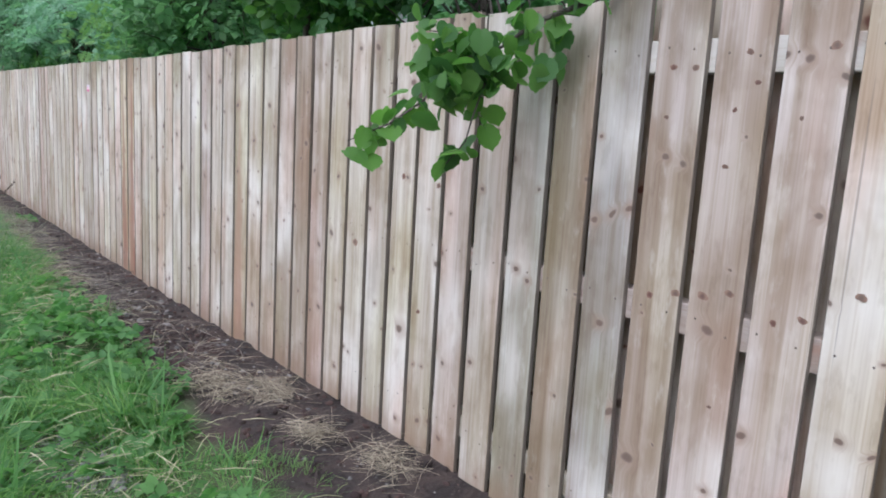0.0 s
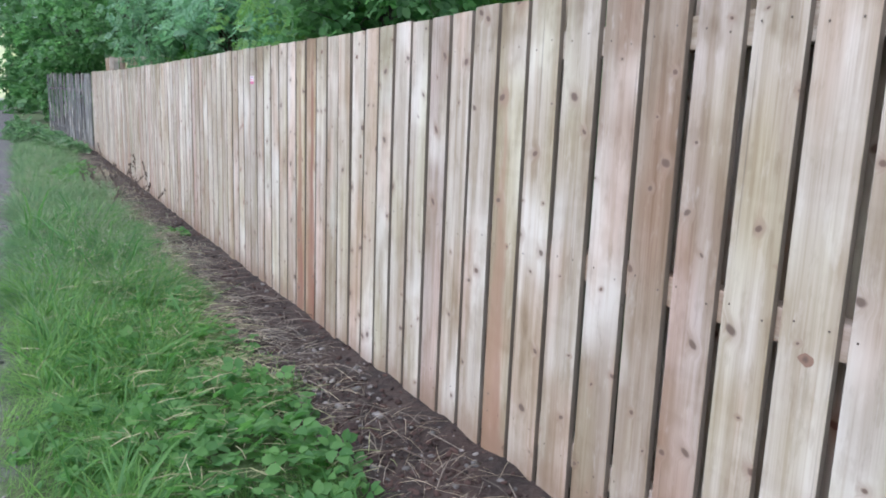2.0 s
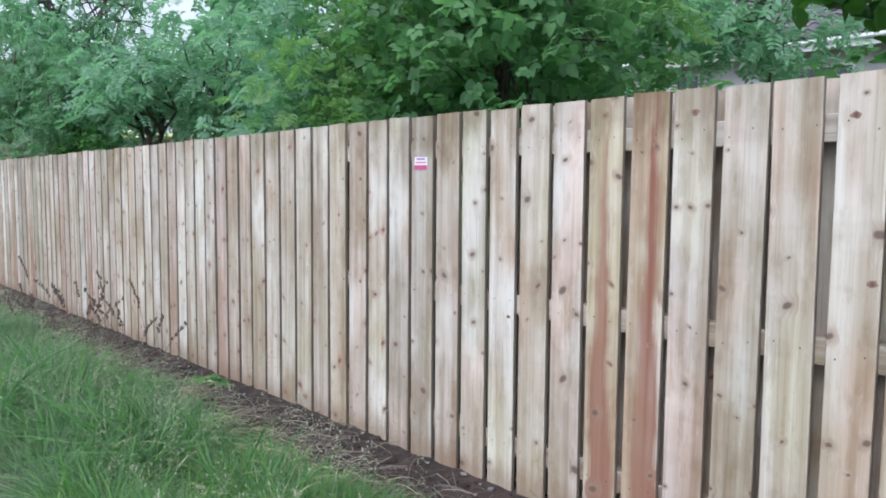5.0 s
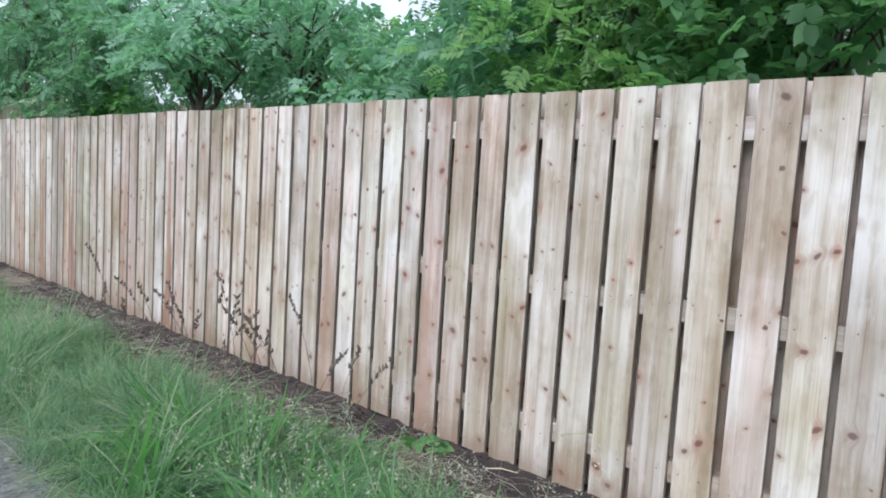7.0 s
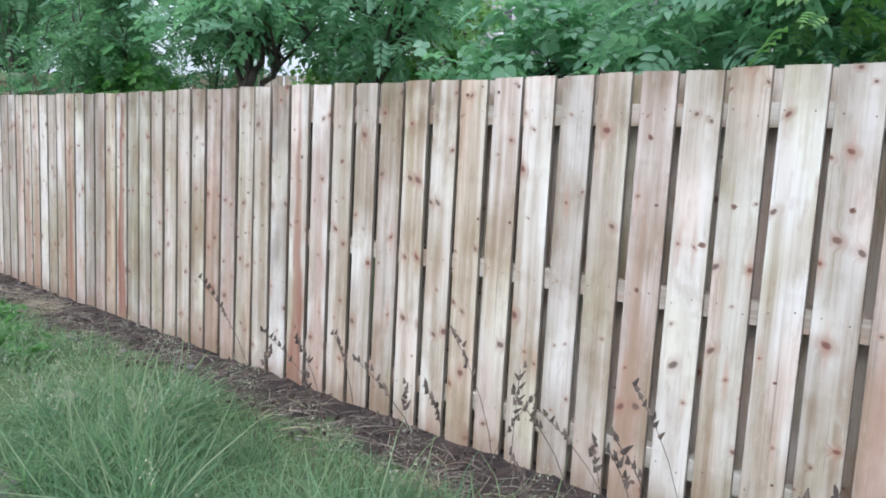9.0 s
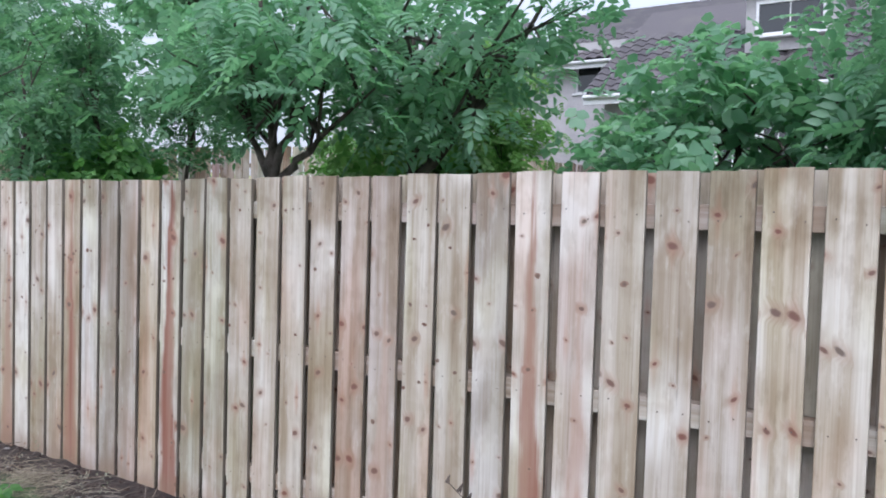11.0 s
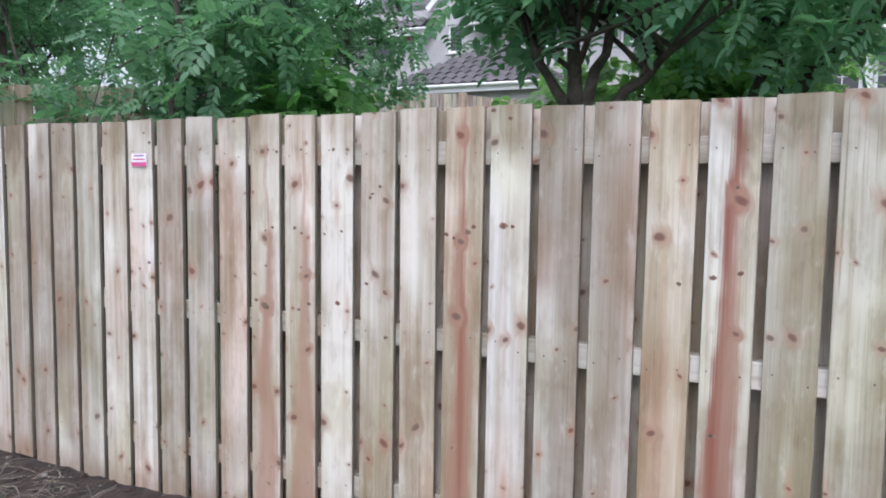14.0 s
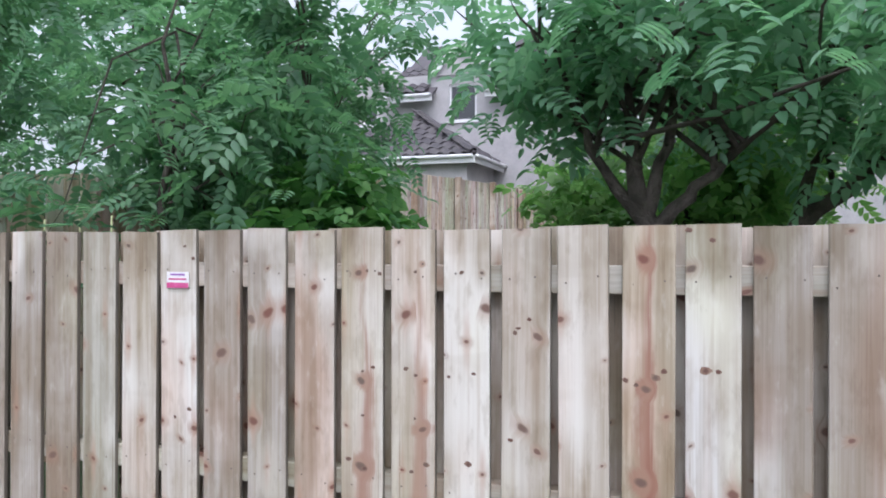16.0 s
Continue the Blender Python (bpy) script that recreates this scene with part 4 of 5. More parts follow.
tree("shrub", "low dark hedge bush beside the far lane", -5.2, 52.0, (2.2, 0.9, 0.7), 16, SPRIG, 0.4, 60, M_LEAF_DARK, 34, 0.05)
tree("ash_tree", "leafy tree behind the garden fence", 9.5, 24.8, (1.8, 5.2, 2.0), 30, SPRIG, 0.36, 80, M_LEAF, 35, 0.12)


# lime tree whose bough hangs over the fence
def lime_leaf():
    n = 22
    ring = []
    for i in range(n):
        a = 2 * math.pi * i / n
        w = 0.5 * (1.0 - 0.12 * math.cos(a)) * (1.07 if i % 2 else 0.94)
        ring.append((w * math.sin(a), 0.52 - 0.55 * math.cos(a) + (0.12 if i == n // 2 else 0.0), 0.16 * abs(math.sin(a)) - 0.10 * (0.5 - 0.5 * math.cos(a)) ** 2))
    ring[0] = (0, 0.06, 0)
    v = np.array(ring + [(0, 0.5, 0.0)])
    return v, np.array([(i, (i + 1) % n, n) for i in range(n)])


lime = tree("lime_tree", "lime tree with broad round leaves hanging over the fence", 3.3, 2.2, (1.0, 2.75, 0.9), 24, SPRIG, 0.17, 220, M_LEAF_DARK, 36, 0.07)
lh = Matrix.Translation((-lime.location.x, -lime.location.y, -lime.location.z))
r = np.random.default_rng(3)
bough = [(2.7, 1.3, 2.35), (2.1, 1.55, 2.1), (1.83, 1.76, 1.93), (1.73, 1.95, 1.85), (1.63, 2.006, 1.76), (1.49, 2.04, 1.716), (1.39, 2.03, 1.6), (1.29, 2.05, 1.53), (1.185, 2.095, 1.477)]
twig = [(1.63, 2.006, 1.76), (1.6, 2.01, 1.675), (1.56, 2.017, 1.558), (1.54, 2.016, 1.49), (1.49, 2.04, 1.42)]
twig2 = [(1.63, 2.006, 1.76), (1.52, 2.06, 1.8), (1.44, 2.09, 1.8)]
twig3 = [(1.95, 1.7, 2.02), (1.75, 1.55, 1.98), (1.6, 1.35, 2.0)]
# extra leafy branch added above the camera's view to shade the board heads
shade_overhang = [(2.7, 1.7, 2.7), (2.0, 1.9, 2.62), (1.45, 2.0, 2.5)]
child("bough", raw_mesh("bough", *join([tube(bough, [0.016, 0.013, 0.010, 0.008, 0.006, 0.005, 0.004, 0.003, 0.0015], 6, 1), tube(twig, [0.004, 0.0035, 0.003, 0.002, 0.0015], 5, 2), tube(shade_overhang, [0.012, 0.009, 0.003], 6, 9), tube(twig2, [0.004, 0.003, 0.0015], 5, 3), tube(twig3, [0.006, 0.004, 0.002], 5, 4)]), M_BARK, True), lime, "thin drooping bough", lh)
spots = []
for path, n, wide in ((bough[4:7], 60, 0.055), (bough[6:], 16, 0.028), (bough[2:5], 55, 0.07), (twig[:3], 20, 0.04), (twig[3:], 8, 0.028), (twig2, 42, 0.06), (bough[:3], 40, 0.13), (twig3, 26, 0.1), (shade_overhang, 240, 0.17)):
    p = np.array(path)
    t = r.uniform(0, 1, n)
    spots.append(np.stack([np.interp(t, np.linspace(0, 1, len(p)), p[:, i]) for i in range(3)], 1) + r.normal(0, wide, (n, 3)) * (0.7, 0.9, 0.8))
spots = np.concatenate(spots)
spots = spots[(spots[:, 0] < FENCE_X - 0.06) | (spots[:, 2] > 1.98)]
spots = spots[(spots[:, 1] > 1.72) | (spots[:, 2] > 2.25) | (spots[:, 0] > FENCE_X)]
lv, lf = lime_leaf()
child("hanging_foliage", raw_mesh("hanging_foliage", *scatter(lv, lf, spots, rotations(len(spots), r, -0.7, 0.8), r.uniform(0.042, 0.08, len(spots))), M_LIME), lime, "large round toothed lime leaves", lh)

tree("lime_tree", "lime tree with large round leaves close behind the fence", 3.0, 5.8, (0.7, 2.6, 0.45), 20, (lv, lf), 0.095, 420, M_LIME, 45, 0.04, low=2.0, droop=-0.6,
     extra=[(3.2, 6.8, 2.62, 0.2), (3.1, 6.45, 2.5, 0.24), (3.1, 6.2, 2.75, 0.3), (3.2, 6.6, 2.85, 0.26), (3.0, 6.1, 2.4, 0.25), (3.0, 6.4, 2.35, 0.26), (2.8, 6.15, 2.35, 0.3), (2.75, 6.1, 2.6, 0.3), (2.9, 6.3, 2.62, 0.3)])


# ---- houses ----
def wall_with_openings(house, home, y0, y1, z0, z1, x, thick, holes, material):
    """A wall in the plane x round rectangular openings (ya, yb, za, zb): butted panels."""
    ys = sorted({y0, y1, *[h[0] for h in holes], *[h[1] for h in holes]})
    for a, b in zip(ys, ys[1:]):
        m = (a + b) / 2
        cuts = sorted((h[2], h[3]) for h in holes if h[0] < m < h[1])
        z = z0
        for lo, hi in cuts + [(z1, z1)]:
            if lo - z > 0.001:
                child("wall", box_mesh("wall", (thick, b - a, lo - z), material, (x + thick / 2, m, (lo + z) / 2)), house, m=home)
            z = hi


def frame_mesh(w, h, bars_v, bars_h, t=0.06):
    bm = bmesh.new()
    for s in (-1, 1):
        box_bm(bm, (0.07, t, h), (0, s * (w - t) / 2, 0), 0.004)
        box_bm(bm, (0.07, w - 2 * t, t), (0, 0, s * (h - t) / 2), 0.004)
    for k in range(bars_v):
        box_bm(bm, (0.03, 0.02, h - 2 * t), (-0.02, -w / 2 + w * (k + 1) / (bars_v + 1), 0))
    for k in range(bars_h):
        box_bm(bm, (0.026, w - 2 * t, 0.02), (-0.018, 0, -h / 2 + h * (k + 1) / (bars_h + 1)))
    me = bpy.data.meshes.new("window_frame")
    bm.to_mesh(me)
    bm.free()
    me.materials.append(M_WHITE)
    return me


def window(house, home, x, ya, yb, za, zb, bars_v=1, bars_h=1):
    w, h, c = yb - ya, zb - za, ((ya + yb) / 2, (za + zb) / 2)
    win = child("window", frame_mesh(w, h, bars_v, bars_h), house, "white framed window", home @ pose(x, *c))
    child("pane", box_mesh("pane", (0.012, w - 0.1, h - 0.1), M_GLASS, (0.012, 0, 0)), win)
    child("sill", box_mesh("sill", (0.16, w + 0.1, 0.05), M_WHITE, (-0.06, 0, -h / 2 - 0.025), 0.006), win)


def tile_mesh():
    """An S-profile pantile, 0.33 wide (along x) and 0.38 long (along y), its tail raised."""
    xs = np.linspace(-0.165, 0.165, 8)
    zs = 0.028 * np.sin(np.linspace(0, 2 * np.pi, 8))
    v, f = [], []
    for yy, lift in ((0.0, 0.03), (0.4, 0.0)):
        for x, z in zip(xs, zs):
            v += [(x, yy, z + lift), (x, yy, z + lift - 0.022)]
    for i in range(7):
        a, b = 2 * i, 2 * i + 2
        f += [(a, b, b + 16, a + 16), (a + 1, a, a + 16, a + 17) if i == 0 else (a + 1, a + 17, b + 17, b + 1), (a, a + 1, b + 1, b)]
    me = bpy.data.meshes.new("tile")
    me.from_pydata(v, [], f)
    me.materials.append(M_TILE)
    for p in me.polygons:
        p.use_smooth = False
    return me


TILE = tile_mesh()


def tiled_face(roof, home, corners, limit=200):
    """Pantiles laid on a roof face: corners eave-left, eave-right, top-right, top-left, as seen from outside."""
    a, b, c, d = [Vector(p) for p in corners]
    u = (b - a).normalized()
    n = u.cross((d + c) / 2 - (a + b) / 2).normalized()
    v = n.cross(u)
    height = max((c - a).dot(v), (d - a).dot(v))
    rows = int(height / 0.32) + 1
    for i in range(rows):
        s = min(i * 0.32, height)
        k = s / height
        lo, hi = (d - a).dot(u) * k, (b - a).length + ((c - b).dot(u)) * k
        cols = int((hi - lo) / 0.3)
        for j in range(cols):
            p = a + u * (lo + 0.15 + j * 0.3) + v * s + n * 0.03
            m = Matrix((u, v, n)).transposed().to_4x4()
            child("tile", TILE, roof, m=home @ Matrix.Translation(p) @ m)


def slab(pts, t=0.05):
    """A flat plate under the tiles."""
    p = [Vector(q) for q in pts]
    n = (p[1] - p[0]).cross(p[2] - p[0]).normalized() * t
    k = len(p)
    me = bpy.data.meshes.new("roof_plate")
    me.from_pydata([*p, *[q - n for q in p]], [], [tuple(range(k)), tuple(reversed(range(k, 2 * k)))] + [(i, i + k, (i + 1) % k + k, (i + 1) % k) for i in range(k)])
    me.materials.append(M_TILE)
    return me


def gutter(house, home, a, b):
    a, b = Vector(a), Vector(b)
    d = b - a
    g = child("gutter", box_mesh("gutter", (0.10, d.length, 0.08), M_WHITE, (0, 0, 0), 0.025), house, "white plastic gutter", home @ Matrix.Translation((a + b) / 2) @ pose(0, 0, 0, 0, 0, math.degrees(math.atan2(d.y, d.x)) - 90))
    child("fascia", box_mesh("fascia", (0.03, d.length, 0.17), M_WHITE, (0.07, 0, -0.075), 0.004), g)


# bungalow with a long window band
h1 = new("bungalow")
h1.location = (18.0, 12.0, 1.5)
tagged(h1, "pale rendered house with dark pantile roof and white windows", "house")
k1 = Matrix.Translation(h1.location).inverted()
holes = [(17.0, 17.62, 2.6, 4.0), (16.18, 16.82, 2.6, 4.0), (15.34, 16.0, 2.6, 4.0), (14.5, 15.16, 2.6, 4.0), (11.2, 12.6, 2.7, 3.9)]
wall_with_openings(h1, k1, 8.0, 18.4, 0.5, 4.25, 15.3, 0.25, holes, M_WALL)
child("side_wall", box_mesh("side_wall", (7.4, 0.25, 3.75), M_WALL, (19.25, 18.27, 2.37)), h1, m=k1)
child("side_wall", box_mesh("side_wall", (7.4, 0.25, 3.75), M_WALL, (19.25, 8.13, 2.37)), h1, m=k1)
child("rear_wall", box_mesh("rear_wall", (0.25, 10.4, 3.75), M_WALL, (23.08, 13.2, 2.37)), h1, m=k1)
child("corner_trim", box_mesh("corner_trim", (0.06, 0.16, 1.5), M_WHITE, (15.27, 17.72, 3.3), 0.005), h1, "white window post", k1)
for a, b, lo, hi in holes:
    window(h1, k1, 15.36, a, b, lo, hi, 1, 2)
for y in (16.91, 16.09, 15.25):
    child("mullion", box_mesh("mullion", (0.05, 0.13, 1.45), M_WHITE, (15.275, y, 3.3), 0.005), h1, "wide white mullion", k1)
roof1 = child("roof", slab([(14.85, 18.7, 4.3), (14.85, 7.7, 4.3), (19.2, 7.7, 7.1), (19.2, 18.7, 7.1)]), h1, "dark grey pantile roof", k1)
child("rear_plate", slab([(19.2, 18.7, 7.1), (19.2, 7.7, 7.1), (23.6, 7.7, 4.3), (23.6, 18.7, 4.3)]), h1, m=k1)
tiled_face(roof1, Matrix.Identity(4), [(14.82, 18.7, 4.33), (14.82, 10.0, 4.33), (17.3, 10.0, 5.93), (17.3, 18.7, 5.93)])
gutter(h1, k1, (14.78, 7.7, 4.27), (14.78, 18.7, 4.27))
dorm = child("dormer", box_mesh("dormer", (2.0, 1.7, 1.2), M_WALL, (16.9, 14.8, 5.75)), h1, "pale dormer with window", k1)
window(h1, k1, 15.88, 14.15, 15.45, 5.45, 6.15, 1, 0)
child("dormer_roof", box_mesh("dormer_roof", (2.3, 2.0, 0.12), M_WHITE, (16.8, 14.8, 6.42), 0.01), h1, "white dormer eave", k1)

# taller house with a hipped front roof
h2 = new("house")
h2.location = (21.0, 24.0, 2.0)
tagged(h2, "pale rendered two-storey house with hipped pantile front roof", "house")
k2 = Matrix.Translation(h2.location).inverted()
child("front_room", box_mesh("front_room", (2.3, 3.9, 2.8), M_WALL, (18.4, 24.1, 2.55)), h2, m=k2)
holes2 = [(22.65, 23.45, 5.27, 6.3), (25.6, 26.1, 5.3, 6.1), (20.2, 21.0, 5.2, 6.0), (28.0, 28.7, 5.25, 5.95)]
wall_with_openings(h2, k2, 17.0, 30.0, 1.0, 6.6, 19.6, 0.25, holes2, M_WALL)
for a, b, lo, hi in holes2:
    window(h2, k2, 19.68, a, b, lo, hi, 0, 0)
A, B, C, D, TOP = (17.0, 26.4, 4.02), (17.0, 21.9, 4.02), (19.6, 21.9, 4.02), (19.6, 26.4, 4.02), (19.3, 24.2, 5.45)
roof2 = child("roof", slab([A, B, TOP]), h2, "dark grey pantile hipped roof", k2)
child("hip_side", slab([B, C, TOP]), h2, m=k2)
child("hip_side", slab([D, A, TOP]), h2, m=k2)
tiled_face(roof2, Matrix.Identity(4), [A, B, TOP, TOP])
tiled_face(roof2, Matrix.Identity(4), [B, C, (19.6, 24.2, 5.45), TOP])
v, f = tube([B, [(p + q) / 2 for p, q in zip(B, TOP)], TOP], [0.09, 0.09, 0.09], 8)
child("hip_ridge", raw_mesh("hip_ridge", v + (0, 0, 0.06), f, M_TILE, True), h2, "rounded ridge tiles", k2)
gutter(h2, k2, (16.95, 21.9, 3.98), (16.95, 26.4, 3.98))
child("alarm_box", box_mesh("alarm_box", (0.08, 0.36, 0.26), M_RED, (19.55, 27.5, 5.87), 0.02), h2, "red alarm box", k2)
v, f = tube([(19.52, 27.29, 6.0), (19.52, 27.25, 5.9), (19.52, 27.1, 5.7), (19.52, 27.1, 1.5)], [0.035] * 4, 8)
child("downpipe", raw_mesh("downpipe", v, f, M_WHITE, True), h2, "white downpipe", k2)
gutter(h2, k2, (19.6, 21.82, 3.98), (17.0, 21.82, 3.98))
for a, b in ((17.0, 22.3), (23.8, 25.2), (26.5, 30.0)):
    m1 = child("upper_roof", slab([(19.2, b, 6.0), (19.2, a, 6.0), (22.5, a, 8.2), (22.5, b, 8.2)]), h2, "dark pantile main roof", k2)
    tiled_face(m1, Matrix.Identity(4), [(19.15, b, 6.03), (19.15, a, 6.03), (20.6, a, 7.0), (20.6, b, 7.0)])
    gutter(h2, k2, (19.12, a, 5.97), (19.12, b, 5.97))
for y in (23.05, 25.85):
    me = bpy.data.meshes.new("gable")
    w, zt = 0.78, 7.35
    me.from_pydata([(19.55, y - w, 6.55), (19.55, y + w, 6.55), (19.55, y, zt), (22.0, y - w, 6.55), (22.0, y + w, 6.55), (22.0, y, zt)], [], [(0, 2, 1), (3, 4, 5), (0, 1, 4, 3), (0, 3, 5, 2), (1, 2, 5, 4)])
    me.materials.append(M_WALL)
    child("gable", me, h2, m=k2)
    for s in (-1, 1):
        child("barge_board", box_mesh("barge_board", (0.05, 1.25, 0.16), M_WHITE, (0, 0, 0), 0.005), h2, "white barge board", k2 @ pose(19.45, y + s * 0.42, 7.0, -s * 45, 0, 0))

# ---- plants of the verge ----
def blade(bend):
    return np.array([(-0.5, 0, 0), (0.5, 0, 0), (-0.4, 0.42, -0.10 * bend), (0.4, 0.42, -0.10 * bend), (-0.24, 0.75, -0.42 * bend), (0.24, 0.75, -0.42 * bend), (0, 0.95, -0.9 * bend)]) * (0.028, 1, 1), np.array([(0, 1, 3), (0, 3, 2), (2, 3, 5), (2, 5, 4), (4, 5, 6)])


def verge_height(x, y):
    tall = float(np.interp(y, [0, 4, 6, 8, 13, 15, 22], [0.15, 0.17, 0.19, 0.25, 0.27, 0.2, 0.22]))
    k = 0.75 + 0.8 * noise.noise((x * 1.6, y * 1.3, 9)) + 0.65 * noise.noise((x * 4.5, y * 4.5, 3))
    k = max(0.3, k)
    return tall * k * float(np.interp(x, [0.1, 0.35, 0.9, 1.45], [0.5, 1.0, 0.95, 0.4]))


def grow(name, label, n, xr, yr, material, seed, keep=0.0, height=1.0, wide=1.0, elev=1.05):
    r = np.random.default_rng(seed)
    pl, hs = [], []
    while len(pl) < n:
        x, y = r.uniform(*xr), r.uniform(*yr)
        w = 0.7 * (noise.noise((x * 1.7, y * 1.7, 2.0)))
        if x + 0.8 * w > 1.24 + 0.3 * noise.noise((0.0, y * 0.9, 4.2)) + 0.22 * float(np.interp(y, [6.2, 8.6], [0, 1])) or noise.noise((x * 2.3, y * 2.3, 5.5)) < keep - 0.55 or x - 0.25 * w < 0.16 or math.hypot((x - 0.63) / 0.2, (y - 3.25) / 0.34) < 0.85 + w:
            continue
        pl.append((x, y, soil_z(x, y) - 0.01))
        hs.append(verge_height(x, y) * height * r.uniform(0.6, 1.3))
    pl, hs = np.array(pl), np.array(hs)
    parts = []
    for k, b in enumerate((0.3, 0.8, 1.3)):
        sel = np.arange(len(pl)) % 3 == k
        v, f = blade(b)
        v = v * (wide, 1, 1)
        flow = np.array([4.5 * noise.noise((x * 2.2, y * 2.2, 6)) + 0.8 * noise.noise((x * 7, y * 7, 8)) for x, y, _ in pl[sel]]) + r.normal(0.9, 0.9, int(sel.sum()))
        fr = rotations(int(sel.sum()), r, elev, 0.75, flow)
        parts.append(scatter(v, f, pl[sel], fr, hs[sel]))
    ob = new(name, raw_mesh(name, *join(parts), material))
    return tagged(ob, label, "grass", kind="stuff")


grow("verge_grass", "lush green grass blades covering the verge", 36000, (0.1, 1.45), (0.6, 8.6), M_LUSH, 51, 0.0, 1.15, 0.85, 0.7)
grow("verge_grass", "lush green grass blades covering the verge", 34000, (0.1, 1.45), (7.4, 14.0), M_GRASS, 56, 0.0, 1.15, 0.75, 0.65)
grow("verge_grass", "lush green grass blades covering the verge", 20000, (0.1, 1.45), (14.0, 30.0), M_GRASS, 52, 0.0, 1.2, 1.4, 0.75)
grow("coarse_grass", "coarse bright green grass tufts on the verge", 8000, (0.3, 1.4), (1.0, 11.0), M_WEED, 55, 0.25, 1.5, 1.5, 0.7)
grow("meadow_grass", "tall pale meadow grass leaning over the verge", 20000, (0.25, 1.4), (6.6, 30.0), M_TALL, 53, 0.1, 1.6, 0.45, 0.7)

r = np.random.default_rng(61)


def weeds(name, label, spots, material, size):
    pl = []
    for x, y, rad, n, h in spots:
        a, d = r.uniform(0, 2 * np.pi, n), rad * np.sqrt(r.uniform(0, 1, n))
        for i in range(n):
            px, py = x + d[i] * math.cos(a[i]), y + d[i] * math.sin(a[i]) * 1.3
            pl.append((px, py, soil_z(px, py) + r.uniform(0.01, h) * (1 - 0.6 * d[i] / rad)))
    pl = np.array(pl)
    ob = new(name, raw_mesh(name, *scatter(*SPRIG, pl, rotations(len(pl), r, 0.15, 0.9), r.uniform(0.7, 1.3, len(pl)) * size), material))
    return tagged(ob, label, "weeds", kind="stuff")


weeds("broadleaf_weeds", "low broad-leaved green weeds among the grass", [(0.95, 4.6, 0.38, 190, 0.24), (1.05, 5.3, 0.3, 120, 0.2), (0.75, 3.4, 0.4, 130, 0.12), (0.95, 2.55, 0.2, 40, 0.1), (1.15, 3.9, 0.22, 70, 0.15), (1.2, 6.3, 0.2, 50, 0.14), (0.7, 6.2, 0.3, 60, 0.14), (0.75, 15.2, 0.4, 160, 0.25), (1.0, 16.2, 0.3, 120, 0.22), (1.62, 9.95, 0.09, 16, 0.12), (1.2, 17.6, 0.25, 70, 0.15), (0.4, 4.2, 0.25, 60, 0.1), (1.0, 3.35, 0.14, 40, 0.12), (0.55, 5.3, 0.35, 110, 0.14), (1.0, 7.2, 0.25, 70, 0.14), (0.5, 2.4, 0.3, 70, 0.1)], M_WEED, 0.085)

weeds("tall_weeds", "tall pale green weeds at the foot of the old fence", [(1.3, 21.6, 0.4, 220, 0.35), (1.05, 23.4, 0.45, 320, 0.5), (0.7, 25.4, 0.5, 380, 0.6), (0.4, 27.6, 0.5, 380, 0.7)], M_GRASS, 0.14)

grow("dry_grass", "pale dry grass stalks mixed through the verge", 3600, (0.2, 1.5), (1.0, 22.0), M_STRAW, 54, 0.1, 1.0, 0.45, 0.5)

# ---- litter on the soil ----
def sticks(name, label, heaps, material, length, thick):
    pl = []
    for x, y, sx, sy, n, h in heaps:
        for _ in range(n):
            px, py = r.normal(x, sx), r.normal(y, sy)
            if px < FENCE_X - 0.03:
                pl.append((px, py, soil_z(px, py) + 0.004 + abs(r.normal(0, h))))
    pl = np.array(pl)
    t = np.array([(-thick, -0.5, 0), (thick, -0.5, 0), (thick, 0, 0.05), (-thick, 0, 0.05), (thick * 0.6, 0.5, -0.02), (-thick * 0.6, 0.5, -0.02), (0, -0.5, thick * 1.5), (0, 0, 0.05 + thick * 1.5), (0, 0.5, -0.02 + thick)])
    f = np.array([(0, 1, 7), (0, 7, 6), (1, 2, 7), (3, 0, 7), (2, 4, 8), (2, 8, 7), (5, 3, 7), (5, 7, 8)])
    ob = new(name, raw_mesh(name, *scatter(t, f, pl, rotations(len(pl), r, 0.0, 0.35), r.uniform(0.4, 1.4, len(pl)) * length), material))
    return tagged(ob, label, "litter", kind="stuff")


sticks("dry_straw", "dry pale straw scattered over the bare soil", [(1.45, 3.75, 0.09, 0.16, 300, 0.03), (1.5, 5.6, 0.12, 0.5, 96, 0.012), (1.38, 6.6, 0.08, 0.3, 156, 0.025), (1.3, 8.3, 0.12, 0.8, 192, 0.02), (1.55, 9.5, 0.15, 1.0, 180, 0.012), (1.42, 11.4, 0.1, 0.4, 156, 0.03), (1.6, 13.5, 0.13, 1.5, 252, 0.012), (1.5, 16.5, 0.15, 1.0, 192, 0.015), (1.55, 19.5, 0.15, 1.5, 156, 0.015), (1.6, 4.6, 0.12, 0.6, 96, 0.01)], M_STRAW, 0.13, 0.007)
sticks("fallen_twigs", "thin brown twigs lying on the soil", [(1.6, 6.8, 0.12, 1.5, 60, 0.008), (1.6, 11.0, 0.12, 2.0, 70, 0.008), (1.55, 16.0, 0.12, 2.0, 60, 0.008)], M_SEED, 0.22, 0.012)

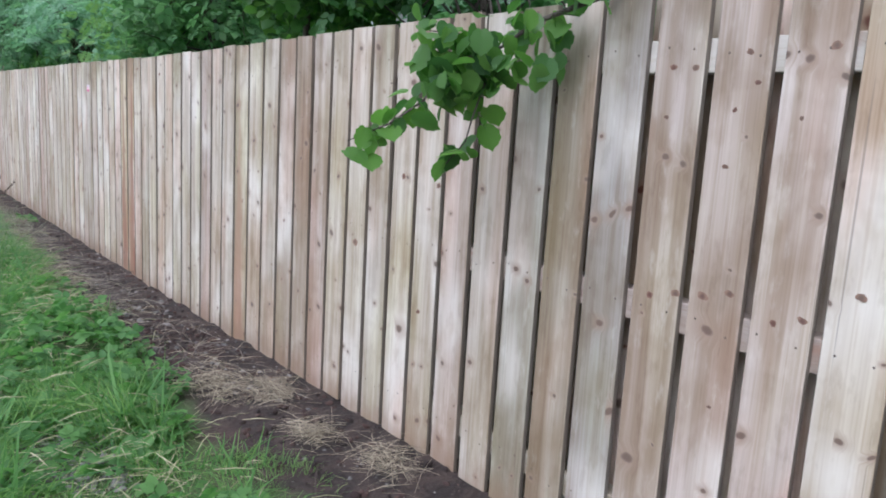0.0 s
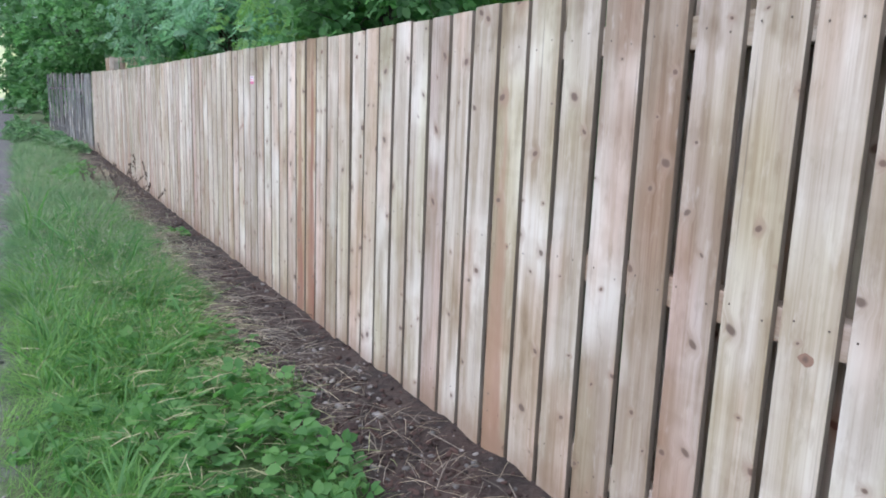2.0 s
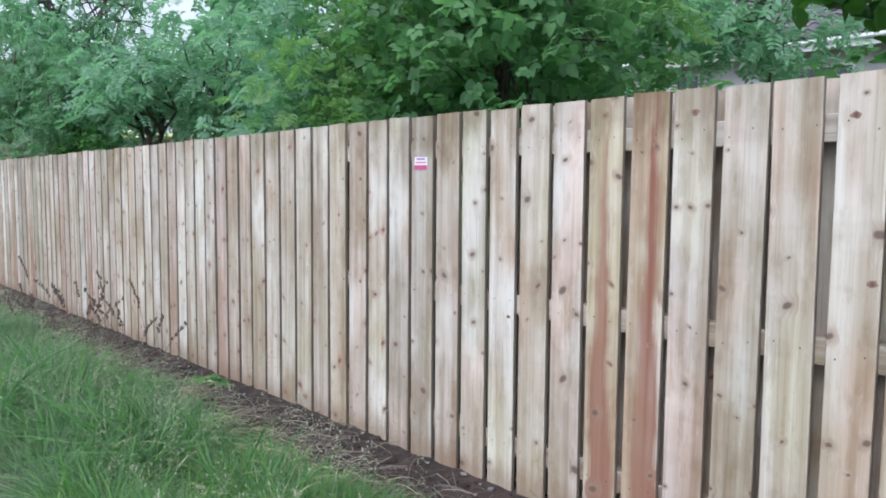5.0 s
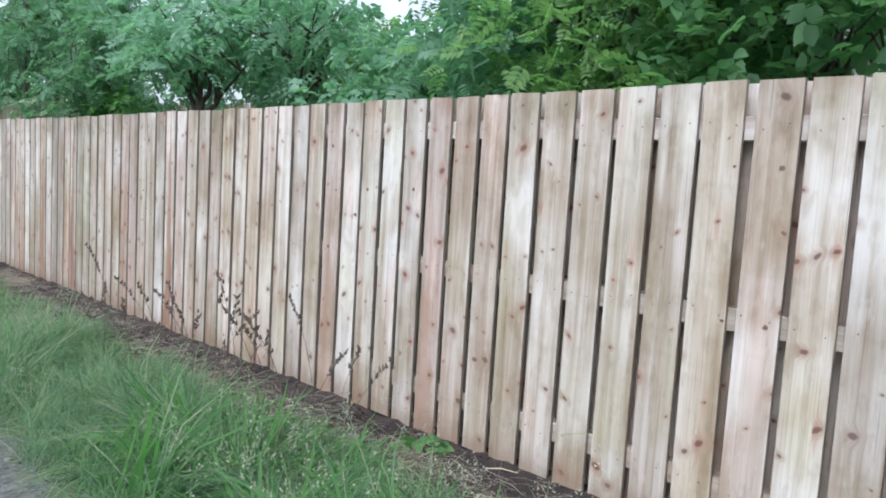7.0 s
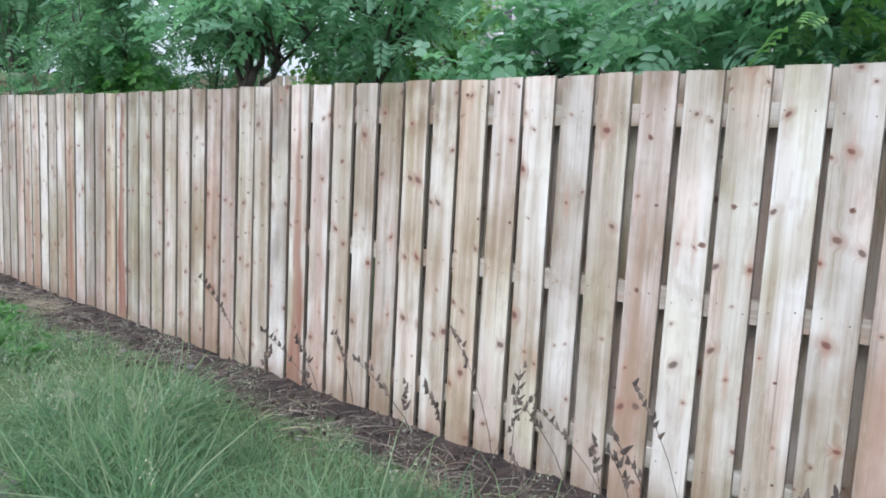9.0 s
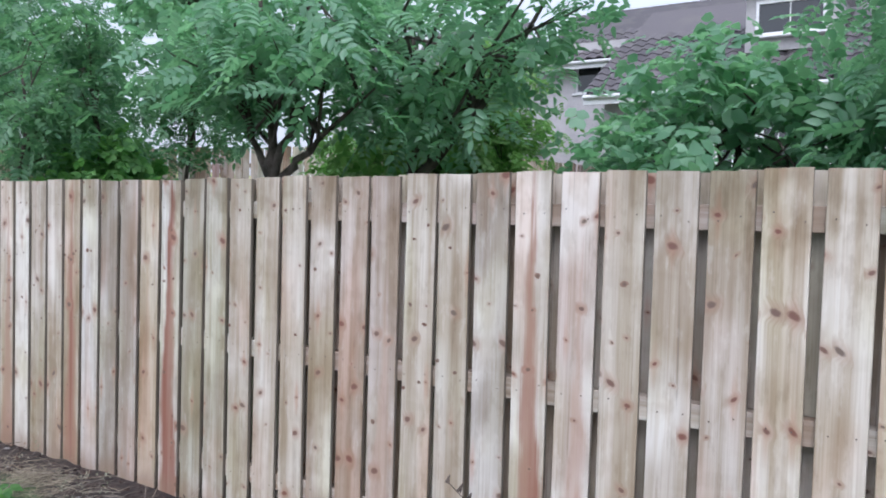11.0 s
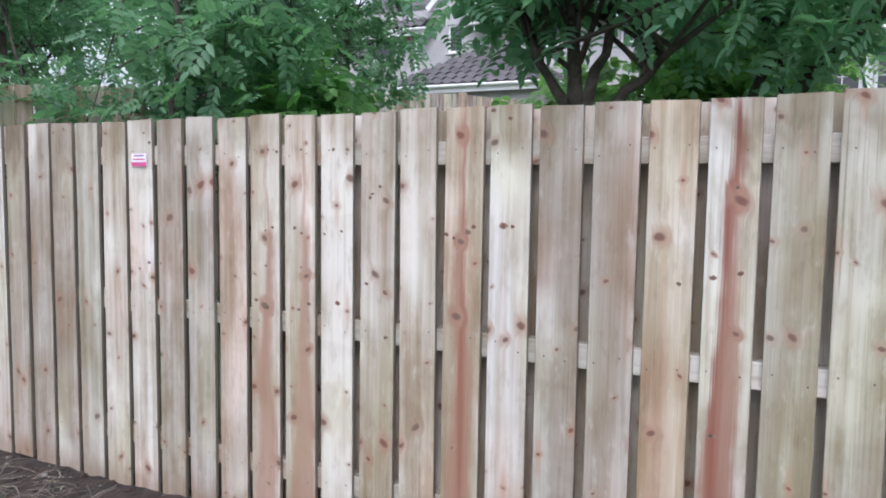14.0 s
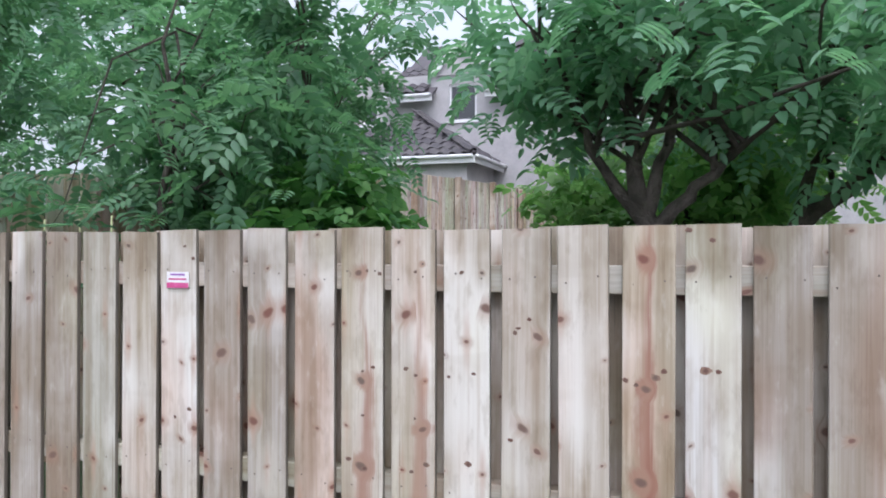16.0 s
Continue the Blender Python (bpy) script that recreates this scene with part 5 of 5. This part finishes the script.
sticks("cut_grass", "mown pale grass clippings lying on the verge", [(0.75, 2.6, 0.22, 0.35, 208, 0.05), (0.85, 3.3, 0.2, 0.4, 208, 0.06), (1.22, 5.5, 0.1, 0.5, 336, 0.03), (1.2, 6.6, 0.1, 0.5, 360, 0.03), (0.8, 4.6, 0.2, 0.6, 208, 0.10), (1.3, 8.0, 0.1, 0.8, 384, 0.03), (1.4, 10.5, 0.08, 1.5, 384, 0.02), (0.8, 7.0, 0.25, 1.2, 312, 0.12)], M_CUT, 0.11, 0.014)

sticks("plant_debris", "tangled grey-brown roots and dead stems on the soil", [(1.5, 6.6, 0.12, 0.7, 453, 0.02), (1.45, 8.6, 0.12, 1.0, 561, 0.025), (1.5, 11.0, 0.12, 1.3, 561, 0.02), (1.55, 14.5, 0.14, 1.5, 410, 0.02), (1.55, 4.6, 0.12, 0.5, 99, 0.02), (1.5, 18.5, 0.15, 1.5, 453, 0.03)], M_DEBRIS, 0.15, 0.012)


def lumps(name, label, category, zones, material, lo, hi):
    """Uneven small stones or clods, half sunk."""
    bm = bmesh.new()
    bmesh.ops.create_icosphere(bm, subdivisions=1, radius=0.5)
    tv = np.array([v.co[:] for v in bm.verts])
    tf = np.array([[v.index for v in f.verts] for f in bm.faces])
    bm.free()
    tv = tv * (1, 0.8, 0.6) + r.normal(0, 0.05, tv.shape)
    pl = []
    for xa, xb, ya, yb, n in zones:
        for _ in range(n):
            px, py = r.uniform(xa, xb), r.uniform(ya, yb)
            pl.append((px, py, soil_z(px, py) + 0.002))
    pl = np.array(pl)
    size = lo + (hi - lo) * r.uniform(0, 1, len(pl)) ** 3
    ob = new(name, raw_mesh(name, *scatter(tv, tf, pl, rotations(len(pl), r, 0, 0.3), size), material, True))
    return tagged(ob, label, category, kind="stuff")


lumps("pebbles", "grey and buff pebbles on soil and lane edge", "pebbles", [(1.3, 1.84, 1.0, 22, 450), (0.42, 0.86, 2.92, 3.6, 800), (-0.4, 0.25, 4, 16, 1500), (1.4, 1.8, 3.6, 6.5, 200)], M_STONE, 0.008, 0.045)
lumps("soil_clods", "dark crumbly clods of dug soil", "soil", [(1.3, 1.85, 1.0, 22, 4200), (1.35, 1.7, 4.2, 5.6, 700)], M_CLOD, 0.008, 0.05)
lumps("rocks", "grey stones lying beside the soil strip", "stones", [(1.28, 1.5, 10.2, 10.6, 5), (1.5, 1.75, 5.0, 5.4, 4), (1.3, 1.6, 13.5, 17, 8)], M_STONE, 0.06, 0.11)

sticks("wood_offcuts", "small pale splintered wood offcuts on dark soil", [(1.5, 17.3, 0.1, 0.35, 8, 0.01)], M_STRAW, 0.09, 0.11)
sticks("straw_pile", "pile of dry grass raked against the fence foot", [(1.55, 16.35, 0.08, 0.2, 420, 0.035), (1.57, 2.96, 0.045, 0.07, 220, 0.03), (1.62, 3.5, 0.06, 0.1, 260, 0.03), (1.68, 2.56, 0.05, 0.08, 180, 0.025), (1.5, 9.9, 0.07, 0.12, 220, 0.03)], M_STRAW, 0.14, 0.0045)

# seeding stems that stand before the boards
parts = []
for k in range(26):
    x, y = r.uniform(1.0, 1.5), r.uniform(10.2, 13.0)
    z = soil_z(x, y)
    h, lean = r.uniform(0.35, 0.8), r.normal(0, 0.16, 2) + (0, 0.15)
    p = np.array([(x + lean[0] * t * t, y + lean[1] * t * t, z + h * t - 0.12 * h * t * t) for t in np.linspace(0, 1, 6)])
    parts.append(tube(p, [0.0016] * 6, 4, k))
    for t in np.linspace(0.74, 1.0, 8):
        q = np.array((x + lean[0] * t * t, y + lean[1] * t * t, z + h * t - 0.12 * h * t * t)) + r.normal(0, 0.006, 3)
        parts.append(tube([q, q + (r.normal(0, 0.01), r.normal(0, 0.012), 0.026)], [0.010, 0.002], 4, k))
tagged(new("seeding_grass", raw_mesh("seeding_grass", *join(parts), M_SEED)), "thin brown seeding grass stems before the fence", "grass", kind="stuff")

# pale flowering grass heads over the verge
pl = []
for k in range(680):
    x, y = r.uniform(0.3, 1.35), r.uniform(7.2, 15.0) if k % 3 else r.uniform(15.0, 26.0)
    if noise.noise((x * 1.5, y * 1.5, 3.3)) < -0.05:
        continue
    top = np.array((x + r.normal(0, 0.05), y + r.normal(0.05, 0.05), soil_z(x, y) + r.uniform(0.18, 0.36)))
    for _ in range(26):
        s = r.uniform(0, 1)
        pl.append(top + r.normal(0, 0.012 + 0.014 * (1 - s), 3) + (0, 0, 0.11 * (s - 0.5)))
pl = np.array(pl)
bud = leaflet(0, 0, 0, 1.0, 0.22)
tagged(new("grass_flowers", raw_mesh("grass_flowers", *scatter(*bud, pl, rotations(len(pl), r, 0.9), r.uniform(0.007, 0.015, len(pl))), M_FLUFF)), "pale fluffy flowering heads of meadow grass", "grass", kind="stuff")
